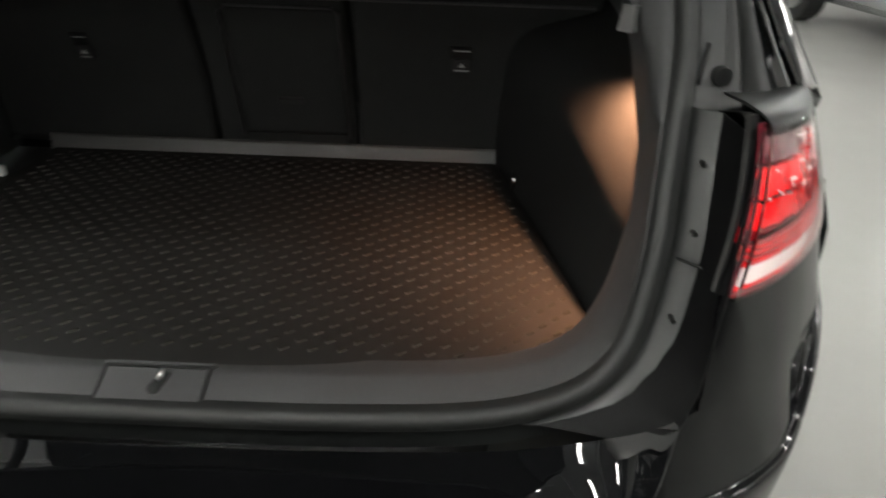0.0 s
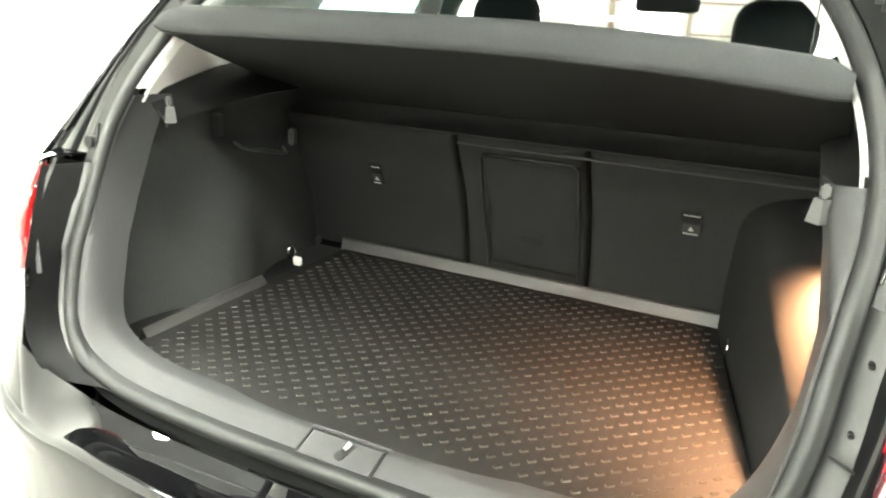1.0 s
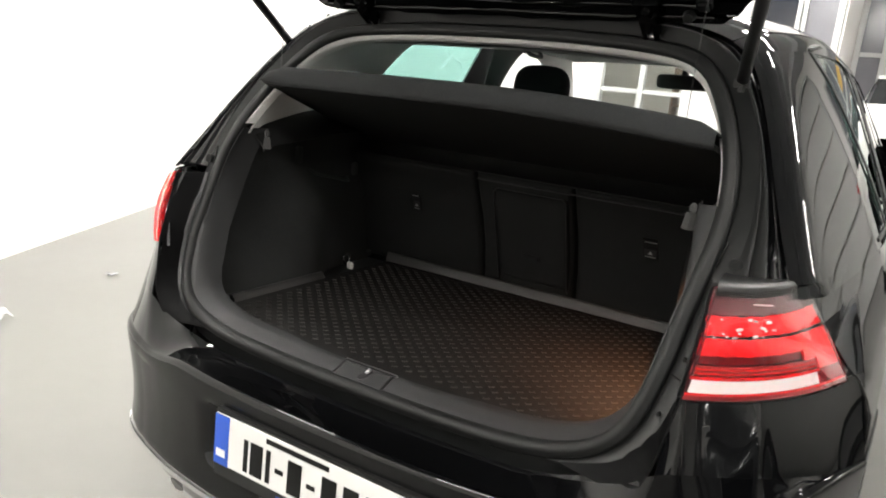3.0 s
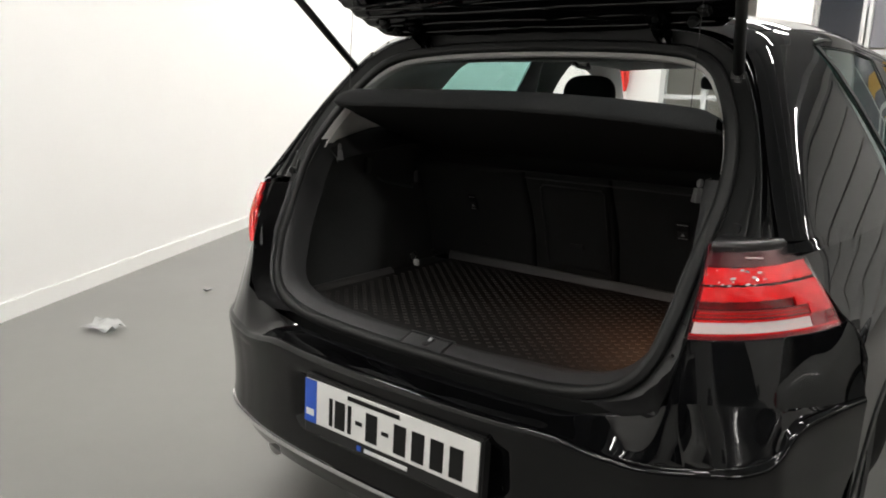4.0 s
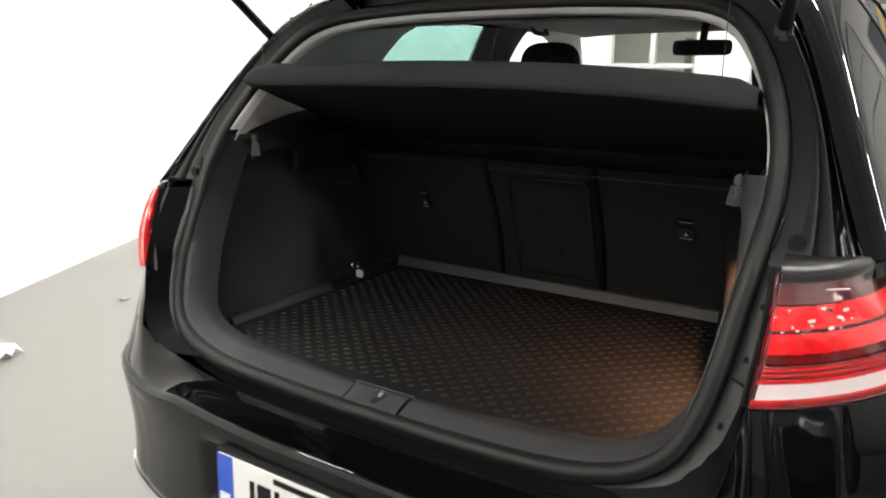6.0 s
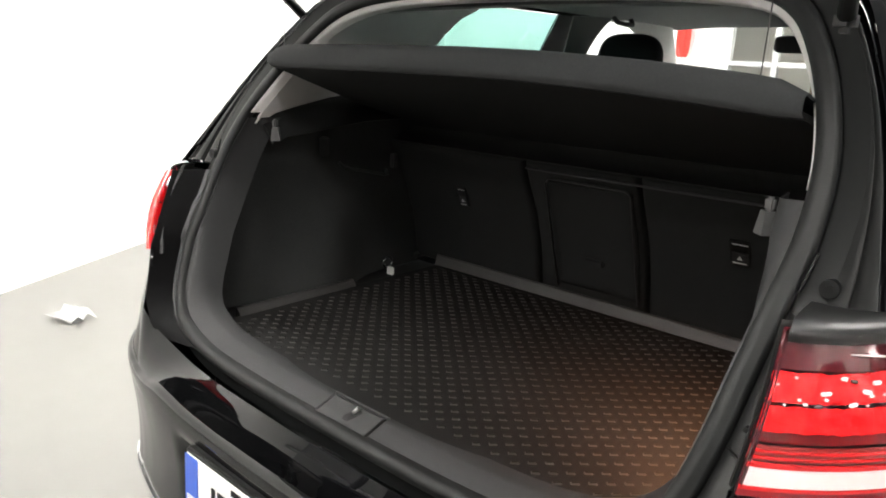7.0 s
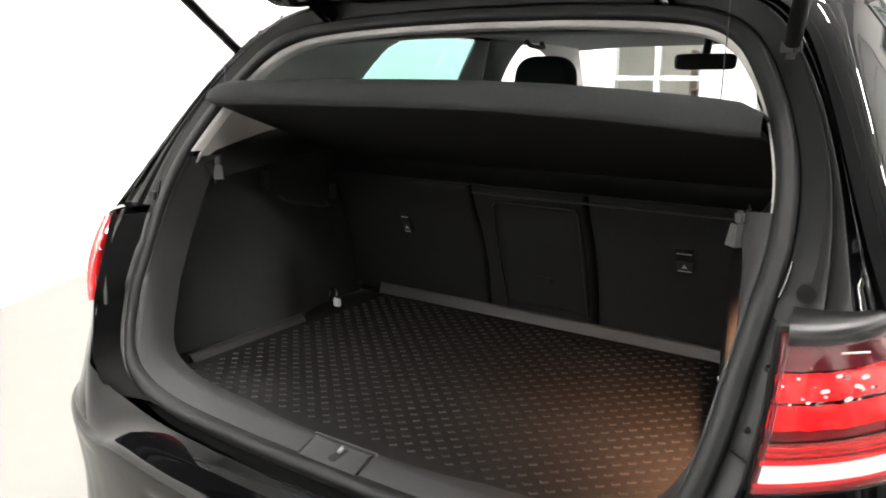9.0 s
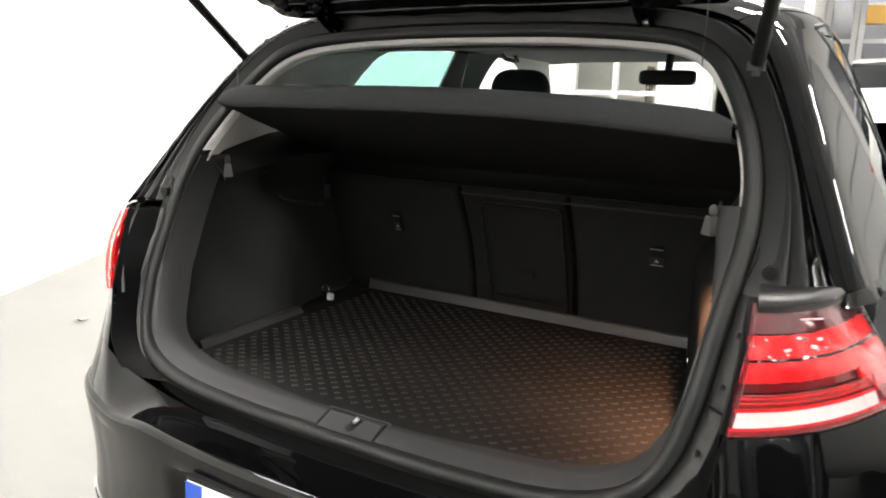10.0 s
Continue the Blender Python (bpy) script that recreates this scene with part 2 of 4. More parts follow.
def tube_light(x, y, length, along_y, z=TOP_Z - 0.35):
    t = thing("ceiling_light", "lit white tube light hanging under the ceiling", "ceiling light", (x, y, z), "ceiling lights")
    sx, sy = (0.16, length) if along_y else (length, 0.16)
    part("housing", box(0, 0, 0.05, sx + 0.03, sy + 0.03, 0.05, 0.008), ALU, t)
    part("diffuser", box(0, 0, 0.012, sx, sy, 0.024, 0.006), TUBE, t)
    for e in (-0.4, 0.4):
        dx, dy = (0, e * length) if along_y else (e * length, 0)
        part("hanger", rod((dx, dy, 0.07), (dx, dy, TOP_Z - z + 0.01), 0.004, seg=6), STEEL, t)
for y in (-4.6, -1.9, 0.8, 3.5, 6.2, 7.9):
    x0 = WALL_A.x + (y - WALL_A.y) * WALL_D.x / WALL_D.y + 1.35
    for k in range(4):
        if x0 + 2.3 * k < (2.2 if y < 6 else 1.0): tube_light(x0 + 2.3 * k, y, 1.6, False)
# Unseen tubes added to brighten the east side of the hall
for x, y in ((4.8, -2.2), (7.4, 1.2), (7.9, 5.2), (7.9, -2.4)): tube_light(x, y, 1.6, False)
# Two more added tubes, to brighten the sectional door for the paint's reflections
for x in (4.3, 6.6): tube_light(x, 7.8, 1.5, False)

# east side
slab("wall_east", (RIGHT_X, BACK_Y), (RIGHT_X, FAR_Y + 3), 0, TOP_Z, -0.15, WALL, "plain white painted wall behind the parked cars", "wall")

def glazing(name, a, b, z0, z1, bays, pane_mat, label, transom=None):
    """A glazed screen between two plan points: frame, posts and panes."""
    a, b = Vector((a[0], a[1], 0)), Vector((b[0], b[1], 0))
    g = thing(name, label, "window", kind="structure")
    d = (b - a); ang = math.degrees(math.atan2(d.y, d.x)); L = d.length
    base = pose(a.x, a.y, 0, 0, 0, ang)
    for i in range(bays + 1):
        part("post", box(L * i / bays, 0, (z0 + z1) / 2, .07, .08, z1 - z0, .006, base), ALU, g)
    for z in (z0 + .03, z1 - .03) + ((transom,) if transom else ()):
        for i in range(bays):
            part("rail", box(L * (i + .5) / bays, 0, z, L / bays - .072, .07, .06, .006, base), ALU, g)
    cuts = [z0 + .06] + ([transom] if transom else []) + [z1 - .06]
    for i in range(bays):
        for lo, hi in zip(cuts, cuts[1:]):
            ob = part("pane", box(L * (i + .5) / bays, 0, (lo + hi) / 2, L / bays - .075, .01, hi - lo - .05, 0, base), pane_mat, g)
            if pane_mat is GLASS: ob.visible_shadow = False
glazing("window_5", (-9, BACK_Y), (RIGHT_X, BACK_Y), 0.3, 3.3, 8, NIGHT, "dark showroom front windows in white frames")
glazing("window_1", (-2.62, FAR_Y - .6), (-1.50, FAR_Y - .6), 0.0, 2.6, 2, GLASS, "glazed partition in white frames", 1.35)
slab("wall_partition_top", (-1.24, FAR_Y - .6), (-2.62, FAR_Y - .6), 2.6, TOP_Z, -0.1, WALL, "white wall above the glazed partition", "wall")
tagged(part("column", box(-1.19, FAR_Y - .6, TOP_Z / 2, .62, .36, TOP_Z, .01), WALL, None), "square white painted column", "column", kind="structure")
glazing("window_2", (-.88, FAR_Y - .6), (.04, FAR_Y - .6), 0.0, 1.85, 1, GLASS, "pale glazed screen in white frames")
glazing("window_3", (-.88, FAR_Y - .6), (-.37, FAR_Y - .6), 1.86, 2.9, 1, NIGHT, "dark upper window in a white frame")
glazing("window_6", (-.33, FAR_Y - .6), (.04, FAR_Y - .6), 1.86, 2.9, 1, FROSTED, "frosted upper window in a white frame")
NE_Y = 10.6
slab("wall_return", (.10, FAR_Y - .6), (.10, NE_Y), 0, TOP_Z, 0.02, WALL, "white painted return wall beside the far windows", "wall")
glazing("window_7", (.14, NE_Y), (.47, NE_Y), 0.0, 3.2, 1, FROSTED, "narrow frosted window in a white frame", 2.12)
glazing("window_4", (.55, NE_Y), (2.55, NE_Y), 0.0, 3.2, 2, FROSTED, "tall frosted windows in white frames", 2.12)
slab("wall_north_top", (.08, FAR_Y - .6), (-.88, FAR_Y - .6), 2.9, TOP_Z, -0.15, WALL, "white wall band above the far windows", "wall")
slab("wall_north_east_top", (2.92, NE_Y), (.10, NE_Y), 3.2, TOP_Z, -0.15, WALL, "white wall band above the frosted windows", "wall")
slab("wall_door_top", (6.5, NE_Y), (2.92, NE_Y), 3.96, TOP_Z, -0.15, WALL, "narrow white wall band above the sectional door", "wall")
slab("wall_north_east", (RIGHT_X, NE_Y), (6.5, NE_Y), 0, TOP_Z, -0.15, WALL, "white painted wall beside the sectional door", "wall")
slab("wall_north_pier", (2.92, NE_Y), (2.60, NE_Y), 0, 3.2, -0.15, WALL, "white painted pier between windows and sectional door", "wall")
slab("wall_office", (RIGHT_X, FAR_Y + 2.6), (-8, FAR_Y + 2.6), 0, TOP_Z, -0.15, material("beige_wall", (.5, .46, .40), .8, vary=.1, scale=4, stain=.2), "beige back wall of the room behind the glass", "wall")

# Short unseen tube added as fill, to brighten the room behind the partition
tube_light(-2.0, FAR_Y + 1.0, 0.4, False, 2.9)

door = thing("door_1", "pale grey sectional door with dark joints", "door", kind="structure")
for k in range(6):
    part("panel", box(4.72, NE_Y - .02, .33 + .64 * k, 3.5, .06, .605, .012), material("pale_door_panel", (.55, .55, .54), .5, vary=.05, scale=6) if k == 0 else bpy.data.materials["pale_door_panel"], door)
for e in (-1.86, 1.86): part("door_post", box(4.72 + e * .97, NE_Y - .04, 1.93, .12, .12, 3.86, .01), ALU, door)
part("door_lintel", box(4.72, NE_Y - .04, 3.91, 3.8, .12, .09, .01), ALU, door)

def shelving(x, y):
    sh = thing("shelf_rack", "brown shelf rack with boxes behind the glass", "shelf", (x, y, 0))
    wood = material("brown_board", (.18, .10, .055), .6, vary=.3, scale=14)
    for e in (-.45, .45): part("upright", box(e, 0, .9, .03, .35, 1.8, .004), wood, sh)
    for z in (.3, .75, 1.2, 1.65): part("shelf_board", box(0, 0, z, .87, .34, .03, .004), wood, sh)
for x in (-1.9, -.7): shelving(x, FAR_Y + 2.2)
for i, (x, z, c) in enumerate(((-2.1, .855, (.5, .45, .35)), (-1.75, 1.295, (.3, .2, .12)), (-1.6, .865, (.35, .3, .28)), (-.8, 1.305, (.55, .5, .45)), (-.5, .86, (.2, .12, .08)))):
    tagged(part("storage_box", box(x, FAR_Y + 2.2, z, .22, .25, .18 + .02 * (i % 2), .008), material("box_card", c, .8, vary=.2, scale=20), None), "small cardboard box on a brown shelf", "box")

hose = thing("hose_reel", "red hose hanging in loops on the white wall", "hose", (-3.15, FAR_Y - .66, 1.66))
for k in range(5):
    v, f = tube([(.028 * k - .06 + .035 * math.sin(a), -.03 - .012 * k, .25 * math.cos(a)) for a in steps(0, 2 * math.pi, 20)], .014)
    mesh_object("hose_loop", v, f, HOSE, hose)
part("hook", box(0, -.03, .33, .20, .08, .04, .008), STEEL, hose)

tagged(part("poster", box(2.06, NE_Y - .012, 1.35, .42, .018, .55, .003), BLUE_PANEL, None), "blue poster on the glazed screen", "poster")
tagged(part("banner", box(1.03, NE_Y - .035, 2.455, .90, .05, .24, .004), ORANGE, None), "ochre yellow banner fixed across the frosted window", "banner")

def parked_car(x, y, turn, paint, label, glassy=DARK_GLASS, tall=1.0, lamp_z=.90, belt=.0):
    c = thing("parked_car", label, "car", (0, 0, 0), "parked cars")
    hull = [(-2.10, .60, .30, .80), (-2.05, .80, .25, 1.00), (-1.7, .88, .22, 1.04), (-.8, .90, .22, 1.03), (.6, .90, .22, 1.00), (1.2, .89, .22, .96), (1.75, .85, .24, .84), (2.05, .72, .26, .74), (2.12, .50, .34, .64)]
    rows = []
    for t in steps(0, len(hull) - 1, 40):
        yy, w, z0, z1 = spline(hull, t)
        z1 += belt * min(1.0, max(0.0, (1.6 - yy) / 1.2))
        rows.append([(w * a, yy, lerp(z0, z1, b)) for a, b in ((-.80, 0), (-.96, .12), (-1, .45), (-.985, .75), (-.93, .95), (-.80, 1.0), (-.4, 1.02), (0, 1.03), (.4, 1.02), (.80, 1.0), (.93, .95), (.985, .75), (1, .45), (.96, .12), (.80, 0))])
    v, f = grid(rows); f += [tuple(range(15)), tuple(range(len(v) - 1, len(v) - 16, -1))]
    mesh_object("car_body", v, f, paint, c)
    cab = [(-1.95, .70, 1.0), (-1.55, .66, 1.30), (-1.25, .62, 1.44), (-.4, .62, 1.49), (.15, .62, 1.45), (.55, .66, 1.28), (1.15, .74, .98)]
    rows = [[(w * u, yy, z + .02 * (1 - u * u)) for u in steps(-1, 1, 8)] for yy, w, z in [spline(cab, t) for t in steps(1.9, 4.2, 14)]]
    sheet("car_roof", rows, paint, c, "", .01)
    rows = [[(w * u, yy, z - .005) for u in steps(-.96, .96, 6)] for yy, w, z in [spline(cab, t) for t in steps(0.1, 1.95, 8)]]
    sheet("rear_window", rows, glassy, c, "", .01)
    rows = [[(w * u, yy, z - .005) for u in steps(-.96, .96, 6)] for yy, w, z in [spline(cab, t) for t in steps(4.15, 6, 8)]]
    sheet("windscreen", rows, glassy, c, "", .01)
    for sd in (1, -1):
        rows = [[(sd * lerp(.80, w, b), yy, lerp(.98, max(z - .01, .985), b)) for b in (0, .3, .6, .85, 1.0)] for yy, w, z in [spline(cab, t) for t in steps(0.1, 5.9, 24)]]
        sheet("side_window", rows, glassy, c, "", .008)
        part("tail_lamp", box(sd * .66, -2.035 + .25 * (lamp_z - .90), lamp_z, .34, .10, .13 - .18 * (lamp_z - .90), .03), RED, c, "red tail lamp")
        part("head_lamp", box(sd * .62, 2.02, .70, .30, .10, .12, .03), CLEAR_LENS, c, "clear head lamp")
        part("door_mirror", box(sd * .97, .62, 1.02, .18, .11, .12, .03), paint, c)
        for yy in (-1.30, 1.32):
            w = new("wheel"); w.parent = c; w.location = (sd * .82, yy, .315)
            part("tyre", rod((-.1, 0, 0), (.1, 0, 0), .315, seg=28), TYRE, w, "", False)
            part("rim", rod((sd * .085, 0, 0), (sd * .108, 0, 0), .21, .19, seg=20), ALLOY, w)
    part("plate_panel", box(0, -2.115, .62, .52, .02, .11, .003), PLATE, c)
    part("rear_bumper", box(0, -2.05, .42, 1.62, .22, .24, .06), paint, c)
    c.matrix_world = pose(x, y, 0, 0, 0, turn) @ Matrix.Diagonal((1, 1, tall, 1))
    return c
parked_car(1.20, 8.3, 0, CAR_WHITE, "tall white car parked ahead with its rear towards the open car", tall=1.16, lamp_z=1.12, belt=.18)
parked_car(4.9, 6.3, 8, material("silver_paint", (.45, .46, .47), .25, metal=.6, coat=1), "silver hatchback parked in the row ahead")
parked_car(5.0, 2.2, 62, CAR_WHITE, "white hatchback parked beside the open car")
parked_car(5.4, -1.2, 62, material("grey_paint", (.10, .105, .11), .25, metal=.5, coat=1), "dark grey hatchback parked beside the open car")
parked_car(5.6, -4.4, 62, CAR_WHITE, "white hatchback parked in the side row")

# ---- the car ----
car = thing("hatchback_car", "glossy black five-door hatchback standing with its tailgate open", "car")

# edge of the boot opening: half loop from the sill's middle to the roof's middle (x, z)
OPEN = [(0, .650), (.12, .650), (.24, .653), (.36, .661), (.456, .680), (.524, .715), (.564, .770), (.586, .850), (.597, .930), (.606, 1.0),
        (.614, 1.075), (.608, 1.15), (.585, 1.225), (.548, 1.297), (.503, 1.353), (.44, 1.386), (.34, 1.401), (.2, 1.409), (.1, 1.411), (0, 1.412)]
DEPTH = [(.60, .148), (.665, .15), (.70, .160), (.75, .180), (.86, .226), (.93, .265), (1.0, .305), (1.06, .343), (1.12, .383), (1.25, .478), (1.36, .56), (1.40, .60), (1.5, .66)]

def depth(z): return float(np.interp(z, [d[0] for d in DEPTH], [d[1] for d in DEPTH]))

def loop_half(n=110):
    out = []
    for i in range(n + 1):
        x, z = spline(OPEN, i / n * (len(OPEN) - 1))
        out.append((max(x, 0.0), z))
    return out
HALF = loop_half()
RING = [(x, z) for x, z in HALF] + [(-x, z) for x, z in reversed(HALF[1:-1])]
NR = len(RING)
def ring_normal(i):
    a, b = RING[(i - 1) % NR], RING[(i + 1) % NR]
    dx, dz = b[0] - a[0], b[1] - a[1]
    l = math.hypot(dx, dz)
    return dz / l, -dx / l
NORMALS = [ring_normal(i) for i in range(NR)]
def ring_at(i, a, b):
    """Point a metres outward of the opening's edge and b metres to the rear of it."""
    (x, z), (nx, nz) = RING[i % NR], NORMALS[i % NR]
    return (x + a * nx, depth(z) - b, z + a * nz)
def ring_band(name, profile, mat, keep=None, label="", thick=0.003):
    """A band round the opening with a profile of (a, b); profile may be a function of the height."""
    idx = [i for i in range(NR)]
    if keep is None:
        rows = [[ring_at(i, *p) for p in (profile(RING[i][1], i) if callable(profile) else profile)] for i in idx]
        rows.append(rows[0])
        return sheet(name, rows, mat, car, label, thick)
    runs = []
    for i in idx:
        if keep(*RING[i]):
            if runs and runs[-1][-1] == i - 1: runs[-1].append(i)
            else: runs.append([i])
    if len(runs) > 1 and runs[0][0] == 0 and runs[-1][-1] == NR - 1: runs[0] = runs.pop() + runs[0]
    for r in runs:
        rows = [[ring_at(i, *p) for p in (profile(RING[i][1], i) if callable(profile) else profile)] for i in r]
        sheet(name, rows, mat, car, label, thick)

def trim_profile(z, i):
    low = max(0.0, -NORMALS[i][1])
    side_w = float(np.interp(z, [.72, .80, .92, 1.12], [.043, .042, .034, .030])) if RING[i][0] < 0 else float(np.interp(z, [.72, .86, .94, 1.0, 1.06, 1.12], [.034, .020, .024, .042, .060, .064]))
    side = [(-side_w - 0.006, -0.09), (-side_w, -0.06), (-side_w * 0.97, -0.034), (-side_w * 0.90, -0.020), (-0.030, -0.008), (-0.02, -0.012)]
    sill = [(-0.030, -0.09), (-0.036, -0.058), (-0.0345, -0.050), (-0.0235, -0.018), (-0.0195, -0.011), (-0.014, -0.010)]
    return [(lerp(a[0], b[0], low), lerp(a[1], b[1], low)) for a, b in zip(side, sill)]
ring_band("sill_trim", trim_profile, GREY, lambda x, z: z < 1.125, "dark grey plastic load sill and side trim")
def pale_width(z): return float(np.interp(z, [1.12, 1.25, 1.36], [.029, .030, .037]))
ring_band("pillar_trim", lambda z, i: [(-pale_width(z) - .002, -0.034), (-pale_width(z), -0.014), (-pale_width(z) + .003, -0.007), (-0.020, -0.006)], PALE, lambda x, z: z >= 1.12, "pale grey trim round the upper opening")
ring_band("boot_seal", [(-0.023, -0.020), (-0.025, -0.003), (-0.023, 0.004), (-0.018, 0.008), (-0.011, 0.008), (-0.007, 0.004), (-0.004, 0.004), (-0.001, 0.002), (0.001, -0.004), (0.001, -0.02)],
          RUBBER, None, "black rubber seal round the boot opening", 0.002)
ring_band("opening_channel", [(-0.004, -0.022), (0.002, -0.022), (0.0040, -0.013), (0.0048, -0.0118), (0.0060, -0.0116), (0.020, -0.0108), (0.033, -0.0101), (0.034, -0.010)], SATIN, None, "satin black drain channel", 0.002)

# upper body: from the pillar's rear edge to the full section
REAR_EDGE = [(.738, .30, 1.0), (.704, .348, 1.075), (.6725, .397, 1.15), (.6425, .449, 1.225), (.610, .504, 1.297), (.5735, .557, 1.36), (.52, .597, 1.405),
             (.42, .62, 1.434), (.22, .635, 1.448), (0, .64, 1.453)]
SECTION = [(.855, 1.0), (.8215, 1.08), (.786, 1.16), (.7485, 1.24), (.709, 1.321), (.6665, 1.401), (.612, 1.470), (.47, 1.512), (.22, 1.532), (0, 1.538)]
def upper(r, y, side=1, inset=0.0):
    kx, ky, kz = spline(REAR_EDGE, r)
    fx, fz = spline(SECTION, r)
    t = max(0.0, min(1.0, (y - ky) / (1.4 - ky)))
    quick = float(np.interp(r, [0, 6.2, 9], [.26, .26, .30]))
    e = quick * (1 - math.exp(-max(0.0, y - ky) / .022)) + (1 - quick) * (1 - (1 - t) ** 2)
    x, z = lerp(kx, fx, e), lerp(kz, fz, e)
    if y > 2.0: z -= 0.03 * min(1.0, (y - 2.0) / 0.6) ** 2 * (r / 9)
    s = max(0.0, 1 - inset / max(0.05, math.hypot(x, z - 0.9)))
    return (side * x * s, y, 0.9 + (z - 0.9) * s if z > 0.9 else z)
def rear_y(r): return spline(REAR_EDGE, r)[1]
def upper_patch(name, r0, r1, ya, yb, mat, side, nr=8, ny=14, label="", inset=0.0, thick=0.004):
    rows = []
    for r in steps(r0, r1, nr):
        a, b = (ya(r) if callable(ya) else ya), (yb(r) if callable(yb) else yb)
        rows.append([upper(r, y, side, inset) for y in steps(a, b, ny)])
    return sheet(name, rows, mat, car, label, thick, offset=-1.0 if side > 0 else 1.0)
R0, R1 = 0.35, 5.35
def dlo_rear(r): return lerp(1.09, 0.88, ((r - R0) / (R1 - R0)) ** 1.3)
def dlo_front(r): return lerp(2.97, 2.38, (r - R0) / (R1 - R0))
for s in (1, -1):
    upper_patch("quarter_panel", R0, R1, rear_y, dlo_rear, PAINT, s, 30, 48)
    upper_patch("belt_panel", 0.0, R0, rear_y, 3.05, PAINT, s, 3, 40)
    upper_patch("roof_rail", R1, 6.0, rear_y, 2.50, PAINT, s, 6, 40)
    upper_patch("door_pillar", R0, R1, 1.69, 1.88, BLACK, s, 8, 3)
    upper_patch("rear_door_window", R0, R1, dlo_rear, 1.69, GREEN_GLASS, s, 8, 12, inset=0.006, thick=0.004).visible_shadow = False
    upper_patch("front_door_window", R0, R1, 1.88, dlo_front, GLASS, s, 8, 12, inset=0.006, thick=0.004).visible_shadow = False
    upper_patch("quarter_glass_bar", R0, R1, lambda r: lerp(1.30, .91, (r - R0) / (R1 - R0)), lambda r: lerp(1.328, .94, (r - R0) / (R1 - R0)), BLACK, s, 6, 2)
    upper_patch("window_seal", R0 - 0.12, R0, 1.0, 3.0, BLACK, s, 2, 30, inset=-0.003)
    rows = [[upper(r, dlo_front(r) + d * 0.11, s) for d in steps(0, 1, 3)] for r in steps(R0, R1, 8)]
    sheet("windscreen_pillar", rows, PAINT, car, thick=0.004)
rows = [[upper(r, y, 1) for y in steps(rear_y(r), lerp(2.51, 2.62, ((r - 6) / 3) ** .6), 30)] for r in steps(6.0, 9.0, 10)]
rows += [[(-p[0], p[1], p[2]) for p in row] for row in reversed(rows[:-1])]
sheet("roof", rows, PAINT, car, "glossy black roof", 0.004)

# flange between the seal's channel and the pillar edge
def flange_rows(side):
    out = []
    for r in steps(0.0, 9.0, 60):
        k = spline(REAR_EDGE, r)
        i = int(round(lerp(HALF_I, len(HALF) - 1, r / 9.0)))
        c = ring_at(i, 0.034, -0.010)
        q = min(1.0, r / 3.5)
        crease, satin, ridge = lerp(.27, .10, q), lerp(.60, .36, q), lerp(.86, .72, q)
        row = []
        for t, push in ((0, 0), (crease * .1, .0), (crease * .5, .0), (crease - .035, .0), (crease - .015, .001), (crease, .005), (crease + .02, .0), (satin - .02, -.002), (satin, -.001), (satin + .03, .012),
                        (ridge - .06, .015), (ridge - .02, .006), (ridge + .02, .006), (ridge + .05, .013), (.96, .010), (1.0, .003)):
            p = [lerp(a, b, t) for a, b in zip(c, k)]
            p[1] += push
            row.append(mirror(p, side))
        out.append(row)
    return out
HALF_I = min(range(len(HALF)), key=lambda i: abs(HALF[i][1] - 1.0) + (0 if HALF[i][0] > 0.4 else 9))
for s in (1, -1):
    rows = flange_rows(s)
    sheet("pillar_flange", [r[:9] for r in rows], SATIN if s > 0 else PAINT, car, "black pillar flange beside the seal", 0.003)
    sheet("pillar_edge", [r[8:] for r in rows], PAINT, car, "", 0.003)
    if s < 0:
        for k, rad, wob in ((9, .0035, .0), (11, .0045, .0012), (14, .0035, .0018)):
            rng = random.Random(k)
            v, f = tube([(r[k][0] - .002, r[k][1] - .004 + rng.uniform(-wob, wob), r[k][2] + rng.uniform(-wob, wob)) for r in rows[4:46]], rad)
            mesh_object("gutter_bead", v, f, PAINT, car, "glossy black seam bead along the gutter")

# lower sides
def low_x(z): return float(np.interp(z, [.22, .30, .45, .60, .75, .85, .93, 1.0], [.855, .885, .908, .915, .912, .898, .878, .855]))
REARLOW = [(.22, .46, .860), (.50, .46, .892), (.785, .46, .886), (.84, .455, .866), (.872, .425, .838), (.95, .382, .786), (1.0, .350, .748)]
def low(y, z, side):
    zz = [q[0] for q in REARLOW]
    y0, x0 = float(np.interp(z, zz, [q[1] for q in REARLOW])), float(np.interp(z, zz, [q[2] for q in REARLOW]))
    t = max(0.0, min(1.0, (y - y0) / (1.3 - y0)))
    x = lerp(x0, low_x(z), 1 - (1 - t) ** 2)
    if y > 3.2: x -= 0.13 * ((y - 3.2) / 0.9) ** 2
    return (side * x, y, z)
ARCHES = ((0.80, 0.315, 0.345), (3.43, 0.315, 0.345))
